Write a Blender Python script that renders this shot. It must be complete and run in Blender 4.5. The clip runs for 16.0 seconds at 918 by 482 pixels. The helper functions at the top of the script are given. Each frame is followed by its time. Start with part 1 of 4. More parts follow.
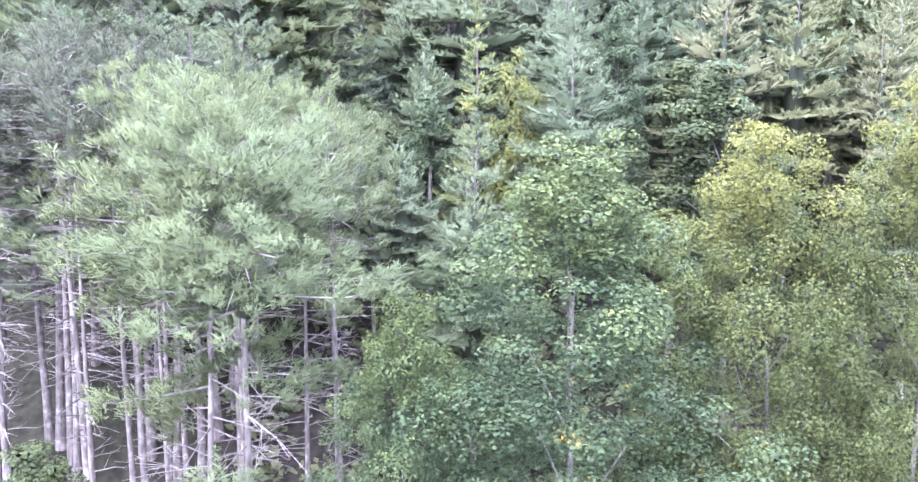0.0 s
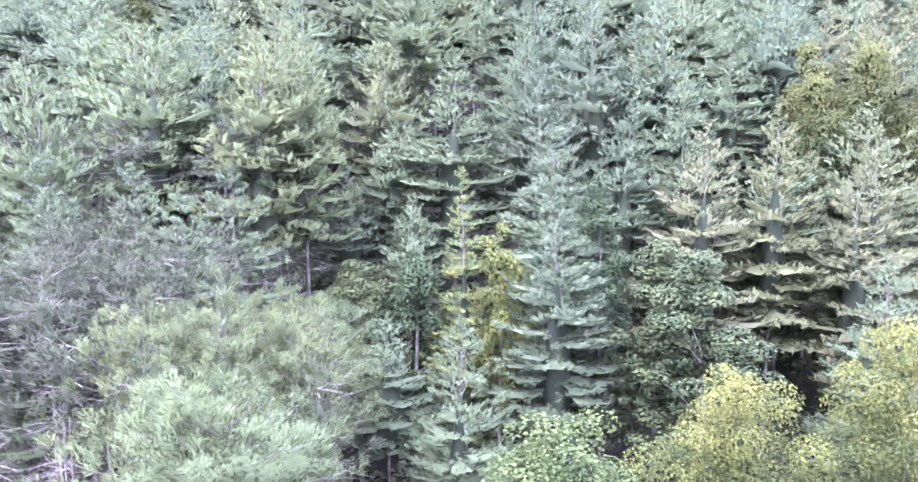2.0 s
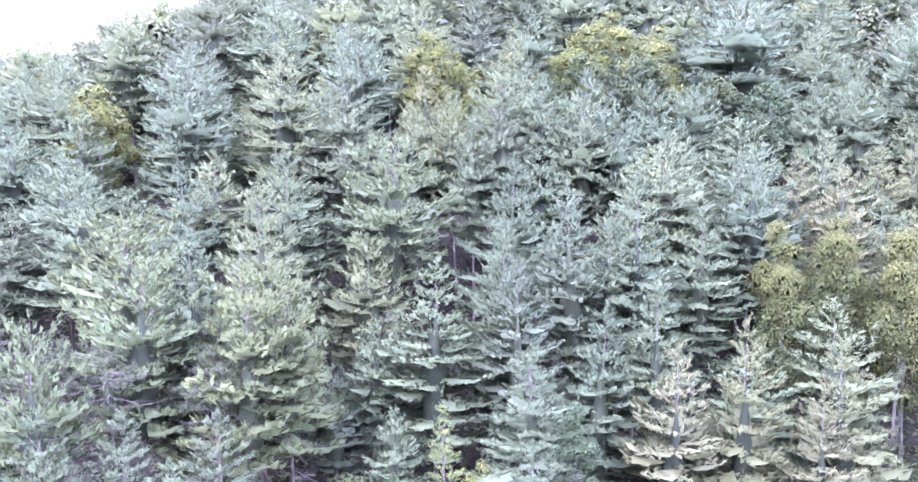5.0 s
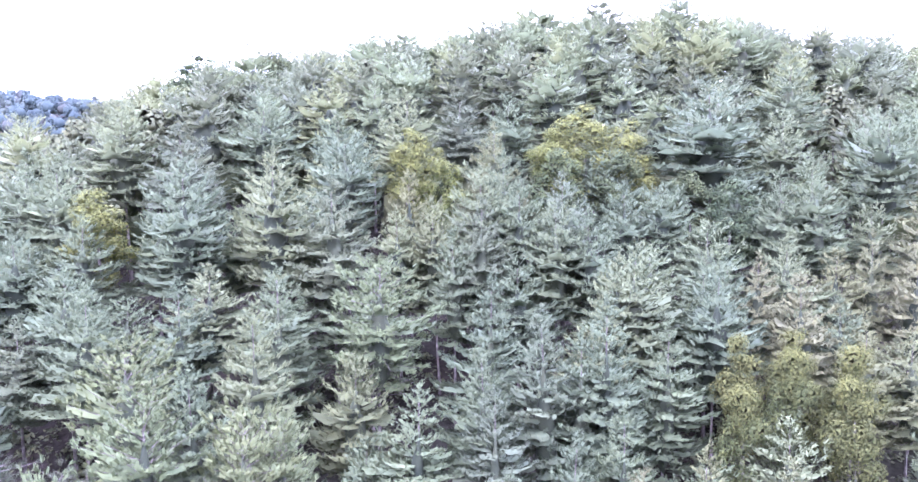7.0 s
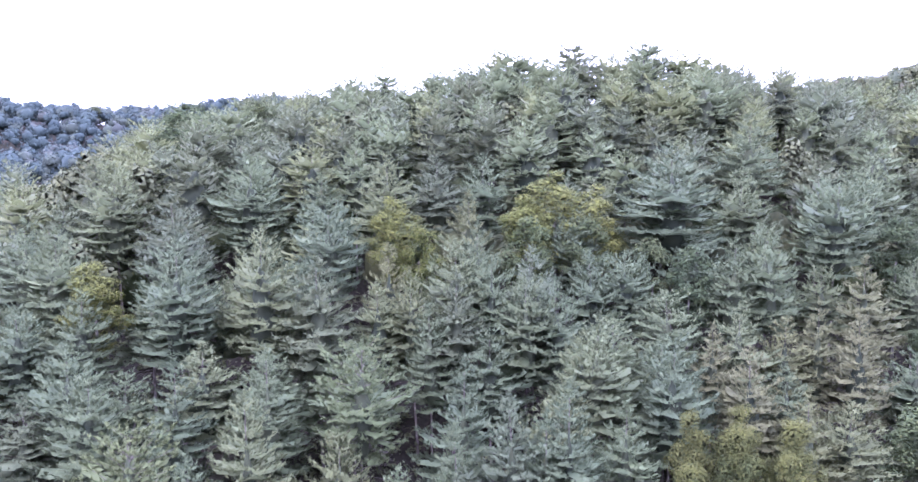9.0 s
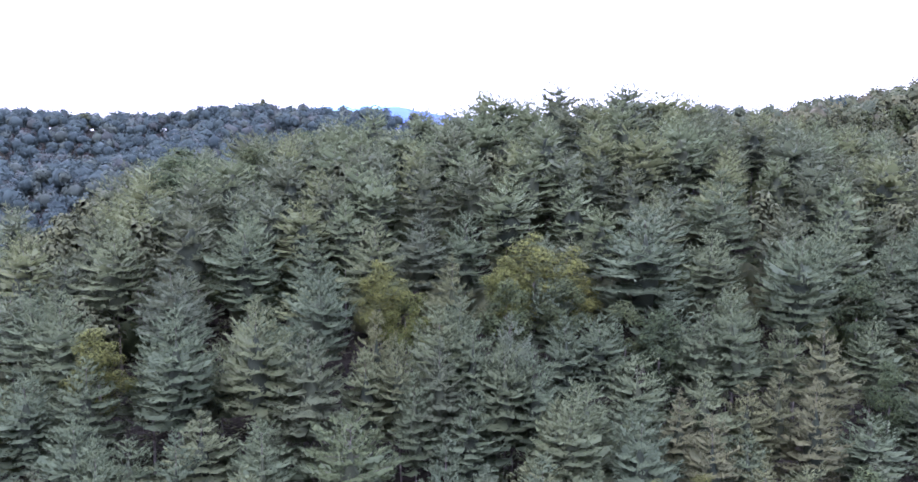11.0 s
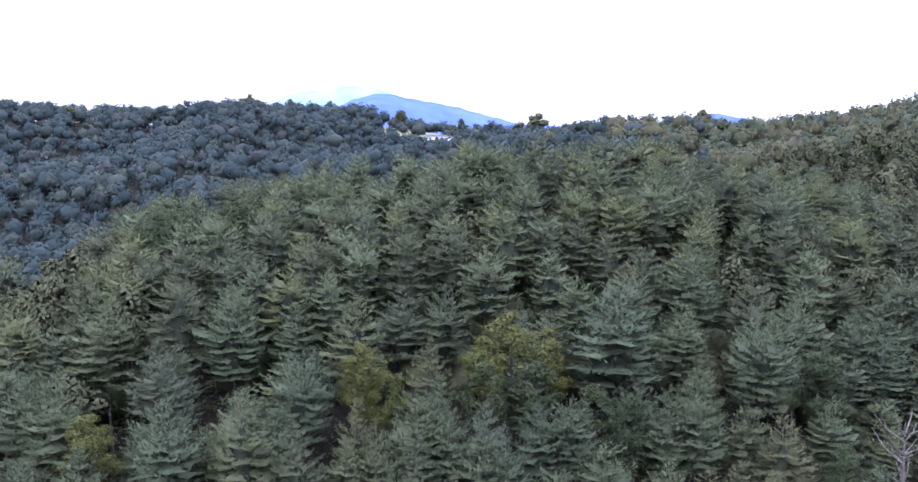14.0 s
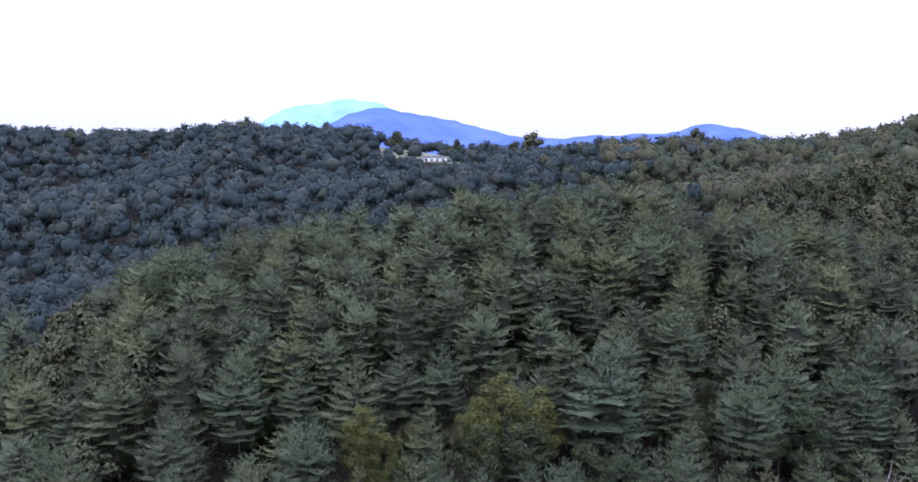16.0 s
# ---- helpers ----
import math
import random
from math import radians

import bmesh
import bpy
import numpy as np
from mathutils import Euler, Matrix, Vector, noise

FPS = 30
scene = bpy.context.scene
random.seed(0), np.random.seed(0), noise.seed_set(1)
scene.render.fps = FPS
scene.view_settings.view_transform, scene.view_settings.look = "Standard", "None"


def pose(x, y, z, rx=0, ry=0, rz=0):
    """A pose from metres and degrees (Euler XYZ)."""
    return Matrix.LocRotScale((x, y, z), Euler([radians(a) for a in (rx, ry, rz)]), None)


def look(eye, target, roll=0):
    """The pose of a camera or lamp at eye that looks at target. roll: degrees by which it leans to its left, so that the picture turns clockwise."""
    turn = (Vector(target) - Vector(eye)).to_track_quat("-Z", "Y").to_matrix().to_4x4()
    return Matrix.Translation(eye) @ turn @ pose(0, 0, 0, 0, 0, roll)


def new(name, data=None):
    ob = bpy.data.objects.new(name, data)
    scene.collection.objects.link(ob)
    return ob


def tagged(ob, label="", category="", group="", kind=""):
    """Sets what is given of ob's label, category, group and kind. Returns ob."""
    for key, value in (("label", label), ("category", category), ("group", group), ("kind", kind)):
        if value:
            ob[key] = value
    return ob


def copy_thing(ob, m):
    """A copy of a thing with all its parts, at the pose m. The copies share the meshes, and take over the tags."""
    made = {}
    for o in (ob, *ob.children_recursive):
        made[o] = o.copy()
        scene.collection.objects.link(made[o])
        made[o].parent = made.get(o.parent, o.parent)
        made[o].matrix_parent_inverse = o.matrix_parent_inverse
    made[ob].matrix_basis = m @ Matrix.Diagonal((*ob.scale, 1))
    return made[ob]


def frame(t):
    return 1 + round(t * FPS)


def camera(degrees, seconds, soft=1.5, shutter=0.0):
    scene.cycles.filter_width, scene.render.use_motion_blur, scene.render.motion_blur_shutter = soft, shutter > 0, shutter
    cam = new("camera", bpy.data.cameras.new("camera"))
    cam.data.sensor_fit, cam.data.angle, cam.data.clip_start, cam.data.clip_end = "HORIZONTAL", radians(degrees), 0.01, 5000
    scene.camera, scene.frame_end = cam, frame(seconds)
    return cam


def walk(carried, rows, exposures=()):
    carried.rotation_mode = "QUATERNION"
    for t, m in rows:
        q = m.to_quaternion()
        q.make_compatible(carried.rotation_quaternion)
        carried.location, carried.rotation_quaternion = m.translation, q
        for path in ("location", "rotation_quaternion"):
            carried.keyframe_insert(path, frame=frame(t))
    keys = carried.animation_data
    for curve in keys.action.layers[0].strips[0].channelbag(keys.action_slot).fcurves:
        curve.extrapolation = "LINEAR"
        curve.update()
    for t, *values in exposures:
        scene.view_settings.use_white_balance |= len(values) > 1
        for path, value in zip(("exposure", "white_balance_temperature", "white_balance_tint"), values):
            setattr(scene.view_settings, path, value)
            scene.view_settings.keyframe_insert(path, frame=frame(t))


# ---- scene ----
cam = camera(52.9, 16.0, soft=1.5)
METRES, EYE, TILT, LEAN, TURN = 70.0, 18.0, -8.3, 0.0, 0.0
ROWS = [
    (0.0, 0.0, 0.0, 0.0, 0.0, 0.0, -0.0),
    (0.5, 0.0003, -0.0038, 0.0269, -0.17, 0.16, 0.02),
    (1.0, 0.0008, -0.0074, 0.0536, -0.37, 0.4, 0.06),
    (1.5, 0.0011, -0.0112, 0.0804, -0.51, 0.52, 0.07),
    (2.0, 0.0019, -0.0154, 0.1109, -0.7, 0.73, 0.18),
    (2.5, 0.0023, -0.0189, 0.1369, -0.83, 0.95, 0.24),
    (3.0, 0.0024, -0.0224, 0.1625, -1.06, 1.12, 0.27),
    (3.5, 0.0032, -0.0262, 0.1872, -1.22, 1.18, 0.25),
    (4.0, 0.0032, -0.0316, 0.2205, -1.49, 1.37, 0.17),
    (4.5, 0.0029, -0.0354, 0.2477, -1.67, 1.42, 0.28),
    (7.0, 0.0068, -0.1097, 0.375, -2.7, 2.81, 0.69),
    (7.5, 0.007, -0.132, 0.3974, -3.05, 2.83, 0.78),
    (8.0, 0.0074, -0.1578, 0.4256, -3.51, 2.77, 0.83),
    (8.5, 0.0094, -0.1808, 0.4493, -3.62, 2.79, 0.88),
    (9.0, 0.0102, -0.2035, 0.4757, -3.88, 2.61, 0.81),
    (9.5, 0.0108, -0.2255, 0.5009, -4.05, 2.71, 0.79),
    (12.0, 0.0163, -0.3369, 0.6379, -4.84, 2.04, 0.52),
    (12.5, 0.0192, -0.3523, 0.6678, -4.75, 1.68, 0.31),
    (13.0, 0.021, -0.3574, 0.6968, -5.11, 1.33, 0.07),
    (13.5, 0.0221, -0.3596, 0.7289, -5.32, 1.3, -0.06),
    (14.0, 0.0191, -0.3665, 0.7572, -5.51, 1.43, -0.12),
    (14.5, 0.0166, -0.38, 0.7842, -5.49, 1.74, 0.03),
    (15.0, 0.0179, -0.3996, 0.8107, -5.25, 1.91, 0.2),
    (15.5, 0.0182, -0.4205, 0.8365, -5.36, 2.06, 0.45),
    (16.0, 0.0173, -0.4406, 0.8609, -5.65, 2.06, 0.57),
]
walk(cam, [(t, pose(0, 0, EYE, TILT, LEAN, TURN) @ pose(METRES * x, METRES * y, METRES * z, 90 + pitch, roll, yaw)) for t, x, y, z, yaw, pitch, roll in ROWS],
     [(0.0, 3.52, 5400, 32), (3.5, 3.47, 5180, 46), (4.5, 3.45, 5160, 48), (7.0, 3.25, 5230, 48), (9.5, 2.27, 5280, 44), (12.0, 1.34, 5350, 34), (12.5, 1.24, 5350, 33), (14.0, 1.2, 5360, 32), (15.0, 0.87, 5370, 32), (16.0, 0.57, 5370, 32)])

# ---- world and sun: bright, thinly clouded sky ----
SUN_UP, SUN_TURN = radians(48), radians(-145)
world = bpy.data.worlds.new("sky")
scene.world = world
world.use_nodes = True
wn = world.node_tree
sky = wn.nodes.new("ShaderNodeTexSky")
sky.sky_type, sky.sun_disc = "NISHITA", False
sky.sun_elevation, sky.sun_rotation = SUN_UP, SUN_TURN
sky.air_density, sky.dust_density, sky.ozone_density = 1.0, 1.0, 1.0
# a thin, even layer of white cloud over the blue
cloud = wn.nodes.new("ShaderNodeTexNoise")
cloud.inputs["Scale"].default_value, cloud.inputs["Detail"].default_value = 2.0, 5.0
cover = wn.nodes.new("ShaderNodeMapRange")
cover.inputs["To Min"].default_value, cover.inputs["To Max"].default_value = 0.75, 0.95
veil = wn.nodes.new("ShaderNodeMix")
veil.data_type = "RGBA"
veil.inputs[7].default_value = (12.5, 13.0, 13.6, 1)
# cloud light is strongest overhead, about a third of that at the horizon
where = wn.nodes.new("ShaderNodeTexCoord")
axis = wn.nodes.new("ShaderNodeSeparateXYZ")
high = wn.nodes.new("ShaderNodeMapRange")
high.inputs["From Min"].default_value, high.inputs["From Max"].default_value = 0.0, 1.0
high.inputs["To Min"].default_value, high.inputs["To Max"].default_value = 0.45, 1.9
glow = wn.nodes.new("ShaderNodeMix")
glow.data_type, glow.blend_type = "RGBA", "MULTIPLY"
glow.inputs[0].default_value = 1.0
wn.links.new(where.outputs["Generated"], axis.inputs[0])
wn.links.new(axis.outputs["Z"], high.inputs["Value"])
glow.inputs[6].default_value = (12.5, 13.0, 13.6, 1)
wn.links.new(high.outputs[0], glow.inputs[7])
wn.links.new(glow.outputs[2], veil.inputs[7])
wn.links.new(cloud.outputs["Fac"], cover.inputs["Value"])
wn.links.new(cover.outputs[0], veil.inputs[0])
wn.links.new(sky.outputs[0], veil.inputs[6])
wn.links.new(veil.outputs[2], wn.nodes["Background"].inputs[0])
wn.nodes["Background"].inputs[1].default_value = 0.12
sun = new("sun", bpy.data.lights.new("sun", "SUN"))
sun.data.energy, sun.data.angle, sun.data.color = 1.0, radians(25), (1.0, 0.95, 0.86)
sun_way = Vector((math.sin(SUN_TURN) * math.cos(SUN_UP), math.cos(SUN_TURN) * math.cos(SUN_UP), math.sin(SUN_UP)))
sun.matrix_world = look(sun_way * 300, (0, 0, 0))


# ---- materials ----
def shader(name):
    mat = bpy.data.materials.new(name)
    mat.use_nodes = True
    nt = mat.node_tree
    return mat, nt, nt.nodes["Principled BSDF"], nt.nodes["Material Output"]


def node(nt, kind, **values):
    nd = nt.nodes.new(kind)
    for key, value in values.items():
        if key in nd.inputs:
            nd.inputs[key].default_value = value
    return nd


def ramp(nt, source, stops):
    nd = nt.nodes.new("ShaderNodeValToRGB")
    el = nd.color_ramp.elements
    while len(el) < len(stops):
        el.new(0.5)
    while len(el) > max(1, len(stops)):
        el.remove(el[-1])
    for e, (at, col) in zip(el, stops):
        e.position, e.color = at, (*col, 1)
    nt.links.new(source, nd.inputs[0])
    return nd.outputs[0]


def mixed(nt, kind, factor, a, b):
    nd = nt.nodes.new("ShaderNodeMix")
    nd.data_type, nd.blend_type = "RGBA", kind
    for sock, value in ((nd.inputs[0], factor), (nd.inputs[6], a), (nd.inputs[7], b)):
        if isinstance(value, (int, float)):
            sock.default_value = value
        elif isinstance(value, tuple):
            sock.default_value = (*value, 1)
        else:
            nt.links.new(value, sock)
    return nd.outputs[2]


def foliage(name, tree_colours, accent=None, accent_share=0.0, through_light=0.35, rough=0.6, patch=1.4, top=None, vary=1.0):
    """Leaves or needles: one hue a tree, lighter and darker sprays, patches of an accent colour."""
    mat, nt, bsdf, out = shader(name)
    info = nt.nodes.new("ShaderNodeObjectInfo")
    geo = nt.nodes.new("ShaderNodeNewGeometry")
    coord = nt.nodes.new("ShaderNodeTexCoord")
    n = len(tree_colours)
    base = ramp(nt, info.outputs["Random"], [((i + 0.5) / n, c) for i, c in enumerate(tree_colours)])
    spray = ramp(nt, geo.outputs["Random Per Island"], [(0.0, tuple(1 - vary * c for c in (0.36, 0.34, 0.32))), (0.5, (1.0, 1.0, 1.0)), (1.0, tuple(1 + vary * c for c in (0.40, 0.34, 0.18)))])
    col = mixed(nt, "MULTIPLY", 1.0, base, spray)
    clump = node(nt, "ShaderNodeTexNoise", Scale=0.9, Detail=3.0)
    nt.links.new(coord.outputs["Object"], clump.inputs["Vector"])
    tone = ramp(nt, clump.outputs["Fac"], [(0.3, tuple(1 - vary * c for c in (0.26, 0.21, 0.17))), (0.7, tuple(1 + vary * c for c in (0.24, 0.19, 0.06)))])
    col = mixed(nt, "MULTIPLY", 1.0, col, tone)
    if accent:
        spots = node(nt, "ShaderNodeTexNoise", Scale=patch, Detail=2.0)
        nt.links.new(coord.outputs["Object"], spots.inputs["Vector"])
        mask = ramp(nt, spots.outputs["Fac"], [(0.66 - accent_share, (0, 0, 0)), (0.74 - accent_share, (1, 1, 1))])
        col = mixed(nt, "MIX", mask, col, accent)
    if top:                                   # upper crown coloured lighter: turning leaves plus the light on them
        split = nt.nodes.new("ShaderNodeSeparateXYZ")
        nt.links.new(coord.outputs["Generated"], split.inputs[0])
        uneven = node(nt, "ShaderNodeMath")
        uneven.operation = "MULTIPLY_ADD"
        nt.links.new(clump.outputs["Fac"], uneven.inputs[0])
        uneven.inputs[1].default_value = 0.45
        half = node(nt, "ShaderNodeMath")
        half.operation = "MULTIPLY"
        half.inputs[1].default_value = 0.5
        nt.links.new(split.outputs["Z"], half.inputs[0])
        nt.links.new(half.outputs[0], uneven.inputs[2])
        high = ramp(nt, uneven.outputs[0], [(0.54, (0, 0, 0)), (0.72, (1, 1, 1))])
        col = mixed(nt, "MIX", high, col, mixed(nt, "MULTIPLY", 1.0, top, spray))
    nt.links.new(col, bsdf.inputs["Base Color"])
    bsdf.inputs["Roughness"].default_value = rough
    bsdf.inputs["Specular IOR Level"].default_value = 0.05
    leaf = nt.nodes.new("ShaderNodeBsdfTranslucent")
    nt.links.new(col, leaf.inputs["Color"])
    mix = nt.nodes.new("ShaderNodeMixShader")
    mix.inputs[0].default_value = through_light
    nt.links.new(bsdf.outputs[0], mix.inputs[1])
    nt.links.new(leaf.outputs[0], mix.inputs[2])
    nt.links.new(mix.outputs[0], out.inputs["Surface"])
    return mat


def barky(name, dark, light, scale=6.0, bump=0.6):
    mat, nt, bsdf, out = shader(name)
    coord = nt.nodes.new("ShaderNodeTexCoord")
    stretch = node(nt, "ShaderNodeMapping", Scale=(1, 1, 0.25))
    nt.links.new(coord.outputs["Object"], stretch.inputs["Vector"])
    grain = node(nt, "ShaderNodeTexNoise", Scale=scale, Detail=6.0)
    nt.links.new(stretch.outputs[0], grain.inputs["Vector"])
    lichen = node(nt, "ShaderNodeTexNoise", Scale=1.7, Detail=4.0)
    nt.links.new(coord.outputs["Object"], lichen.inputs["Vector"])
    col = ramp(nt, grain.outputs["Fac"], [(0.3, dark), (0.7, light)])
    pale = ramp(nt, lichen.outputs["Fac"], [(0.5, (0.8, 0.8, 0.8)), (0.68, (1.5, 1.55, 1.5))])
    nt.links.new(mixed(nt, "MULTIPLY", 1.0, col, pale), bsdf.inputs["Base Color"])
    relief = node(nt, "ShaderNodeBump", Strength=bump, Distance=0.03)
    nt.links.new(grain.outputs["Fac"], relief.inputs["Height"])
    nt.links.new(relief.outputs[0], bsdf.inputs["Normal"])
    bsdf.inputs["Roughness"].default_value = 0.9
    bsdf.inputs["Specular IOR Level"].default_value = 0.05
    return mat


PINE_HUES = [(0.092, 0.114, 0.067), (0.108, 0.134, 0.080), (0.096, 0.116, 0.078), (0.082, 0.097, 0.061), (0.118, 0.136, 0.074)]
PINE_PALE = foliage("pale_pine_needles", [(0.104, 0.126, 0.063), (0.110, 0.128, 0.063), (0.100, 0.124, 0.065)], through_light=0.36, vary=0.4)
PINE_BLUE = foliage("blue_green_pine_needles", [(0.094, 0.119, 0.073), (0.106, 0.131, 0.076), (0.088, 0.112, 0.070)], through_light=0.36, vary=0.4)
PINE_DULL = foliage("dull_pine_needles", [(0.056, 0.063, 0.042), (0.060, 0.067, 0.043)], through_light=0.3, vary=0.3)
PINE = foliage("pine_needles", PINE_HUES, through_light=0.36, vary=0.35)
PINE_TINTS = [foliage("upper_pine_needles", [hue], through_light=0.36, vary=0.35) for hue in ((0.098, 0.118, 0.063), (0.112, 0.136, 0.076), (0.096, 0.114, 0.070), (0.084, 0.097, 0.057), (0.120, 0.136, 0.068))]
PINE_OLIVE = foliage("olive_pine_needles", [(0.118, 0.126, 0.065), (0.108, 0.120, 0.063), (0.124, 0.128, 0.072)], through_light=0.36, vary=0.4)
PINE_SOFT = foliage("soft_pine_needles", [(0.112, 0.132, 0.074), (0.094, 0.118, 0.070), (0.108, 0.122, 0.065)], through_light=0.36, vary=0.4)
PINE_GOLD = foliage("yellowing_pine_needles", [(0.13, 0.15, 0.06), (0.12, 0.15, 0.075)], (0.26, 0.22, 0.07), 0.05, 0.45)
LEAF = foliage("hardwood_leaves", [(0.052, 0.070, 0.036), (0.064, 0.074, 0.034), (0.046, 0.064, 0.036)], (0.10, 0.095, 0.03), -0.02)
# top in the next four leaf colours also carries light falling on the crown
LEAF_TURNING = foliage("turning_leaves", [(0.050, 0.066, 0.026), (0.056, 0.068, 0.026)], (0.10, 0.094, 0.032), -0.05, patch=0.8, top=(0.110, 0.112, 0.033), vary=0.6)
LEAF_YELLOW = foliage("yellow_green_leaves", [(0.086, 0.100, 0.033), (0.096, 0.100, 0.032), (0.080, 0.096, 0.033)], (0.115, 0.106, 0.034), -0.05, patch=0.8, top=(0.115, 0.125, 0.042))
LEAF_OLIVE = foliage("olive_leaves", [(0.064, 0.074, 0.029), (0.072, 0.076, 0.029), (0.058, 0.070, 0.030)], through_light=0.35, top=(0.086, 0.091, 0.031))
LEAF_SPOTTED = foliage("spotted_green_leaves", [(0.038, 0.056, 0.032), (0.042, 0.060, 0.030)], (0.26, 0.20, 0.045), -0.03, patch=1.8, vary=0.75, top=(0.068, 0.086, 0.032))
LEAF_FAR = foliage("far_leaves", [(0.066, 0.078, 0.046), (0.076, 0.082, 0.046)], through_light=0.25, vary=0.7)
# bluish tints: the haze over distant woods, mixed into their leaf colour
HAZE_TINTS = [foliage("hazed_woods_leaves", [hue], through_light=0.3, vary=0.4) for hue in ((0.044, 0.062, 0.062), (0.038, 0.054, 0.056), (0.056, 0.070, 0.060), (0.056, 0.064, 0.062))]
NEAR_TINTS = [foliage("hillside_leaves", [hue], through_light=0.35, vary=0.5) for hue in ((0.076, 0.086, 0.050), (0.066, 0.080, 0.052), (0.088, 0.090, 0.050), (0.082, 0.080, 0.054))]
# dark green that stands in for the shade deep inside the crowns
CROWN_SHADE = foliage("crown_shade_green", [(0.044, 0.052, 0.036), (0.040, 0.048, 0.034)], through_light=0.1, vary=0.8)
BARK = barky("grey_pine_bark", (0.06, 0.05, 0.046), (0.17, 0.15, 0.14))
BARK_PALE = barky("pale_hardwood_bark", (0.055, 0.05, 0.045), (0.15, 0.14, 0.125), 4.0)
DEADWOOD = barky("weathered_dead_wood", (0.075, 0.063, 0.059), (0.17, 0.150, 0.143), 9.0, 0.3)


def plain(name, colour, rough=0.7):
    mat, nt, bsdf, out = shader(name)
    coord = nt.nodes.new("ShaderNodeTexCoord")
    grime = node(nt, "ShaderNodeTexNoise", Scale=1.3, Detail=5.0)
    nt.links.new(coord.outputs["Object"], grime.inputs["Vector"])
    tone = ramp(nt, grime.outputs["Fac"], [(0.3, tuple(c * 0.85 for c in colour)), (0.7, colour)])
    nt.links.new(tone, bsdf.inputs["Base Color"])
    bsdf.inputs["Roughness"].default_value = rough
    return mat


def forest_floor():
    mat, nt, bsdf, out = shader("forest_floor")
    coord = nt.nodes.new("ShaderNodeTexCoord")
    fine = node(nt, "ShaderNodeTexNoise", Scale=2.2, Detail=8.0)
    wide = node(nt, "ShaderNodeTexNoise", Scale=0.06, Detail=4.0)
    for nd in (fine, wide):
        nt.links.new(coord.outputs["Object"], nd.inputs["Vector"])
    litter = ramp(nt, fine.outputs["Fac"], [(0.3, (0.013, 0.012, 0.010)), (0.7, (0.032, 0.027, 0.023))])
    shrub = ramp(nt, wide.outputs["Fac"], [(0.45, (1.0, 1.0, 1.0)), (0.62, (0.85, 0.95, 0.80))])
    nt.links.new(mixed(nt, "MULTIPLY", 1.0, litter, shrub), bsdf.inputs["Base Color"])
    relief = node(nt, "ShaderNodeBump", Strength=0.7, Distance=0.1)
    nt.links.new(fine.outputs["Fac"], relief.inputs["Height"])
    nt.links.new(relief.outputs[0], bsdf.inputs["Normal"])
    bsdf.inputs["Roughness"].default_value = 0.95
    bsdf.inputs["Specular IOR Level"].default_value = 0.05
    return mat


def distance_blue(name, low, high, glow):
    """Far mountains: kilometres of shining air painted into the tree cover's colour and glow."""
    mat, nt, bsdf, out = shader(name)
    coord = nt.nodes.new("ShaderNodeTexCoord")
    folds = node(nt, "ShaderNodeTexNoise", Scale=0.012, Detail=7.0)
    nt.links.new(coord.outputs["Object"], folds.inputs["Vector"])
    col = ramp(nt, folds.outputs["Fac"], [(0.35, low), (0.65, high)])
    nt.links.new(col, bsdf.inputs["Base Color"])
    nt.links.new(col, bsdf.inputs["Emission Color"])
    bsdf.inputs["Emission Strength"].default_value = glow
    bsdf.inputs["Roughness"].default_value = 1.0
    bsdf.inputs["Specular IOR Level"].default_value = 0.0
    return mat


FLOOR = forest_floor()
GRASS = plain("meadow_grass", (0.095, 0.108, 0.05), 0.9)
BLUE_NEAR = distance_blue("haze_blue_mountain", (0.050, 0.080, 0.205), (0.070, 0.105, 0.25), 0.8)
BLUE_FAR = distance_blue("haze_pale_mountain", (0.14, 0.25, 0.37), (0.18, 0.30, 0.42), 0.5)
WHITE_WALL = plain("white_wall", (0.8, 0.8, 0.8))
DARK_ROOF = plain("dark_roof", (0.05, 0.045, 0.045))


# ---- shape of the land ----
def bump(x, y, cx, cy, sx, sy):
    return np.exp(-0.5 * (((x - cx) / sx) ** 2 + ((y - cy) / sy) ** 2))


def canopy(x, y):
    """Mean height of the treetops on the near hill."""
    u, v = np.asarray(x) / 100, np.asarray(y) / 100
    return -3.7 - 13.7 * u + 68.3 * v - 16.2 * u * u + 15.3 * u * v - 15.0 * v * v


def smooth_max(a, b, k):
    return 0.5 * (a + b + np.sqrt((a - b) ** 2 + k * k))


def ease(lo, hi, v):
    w = np.clip((np.asarray(v, dtype=float) - lo) / (hi - lo), 0, 1)
    return w * w * (3 - 2 * w)


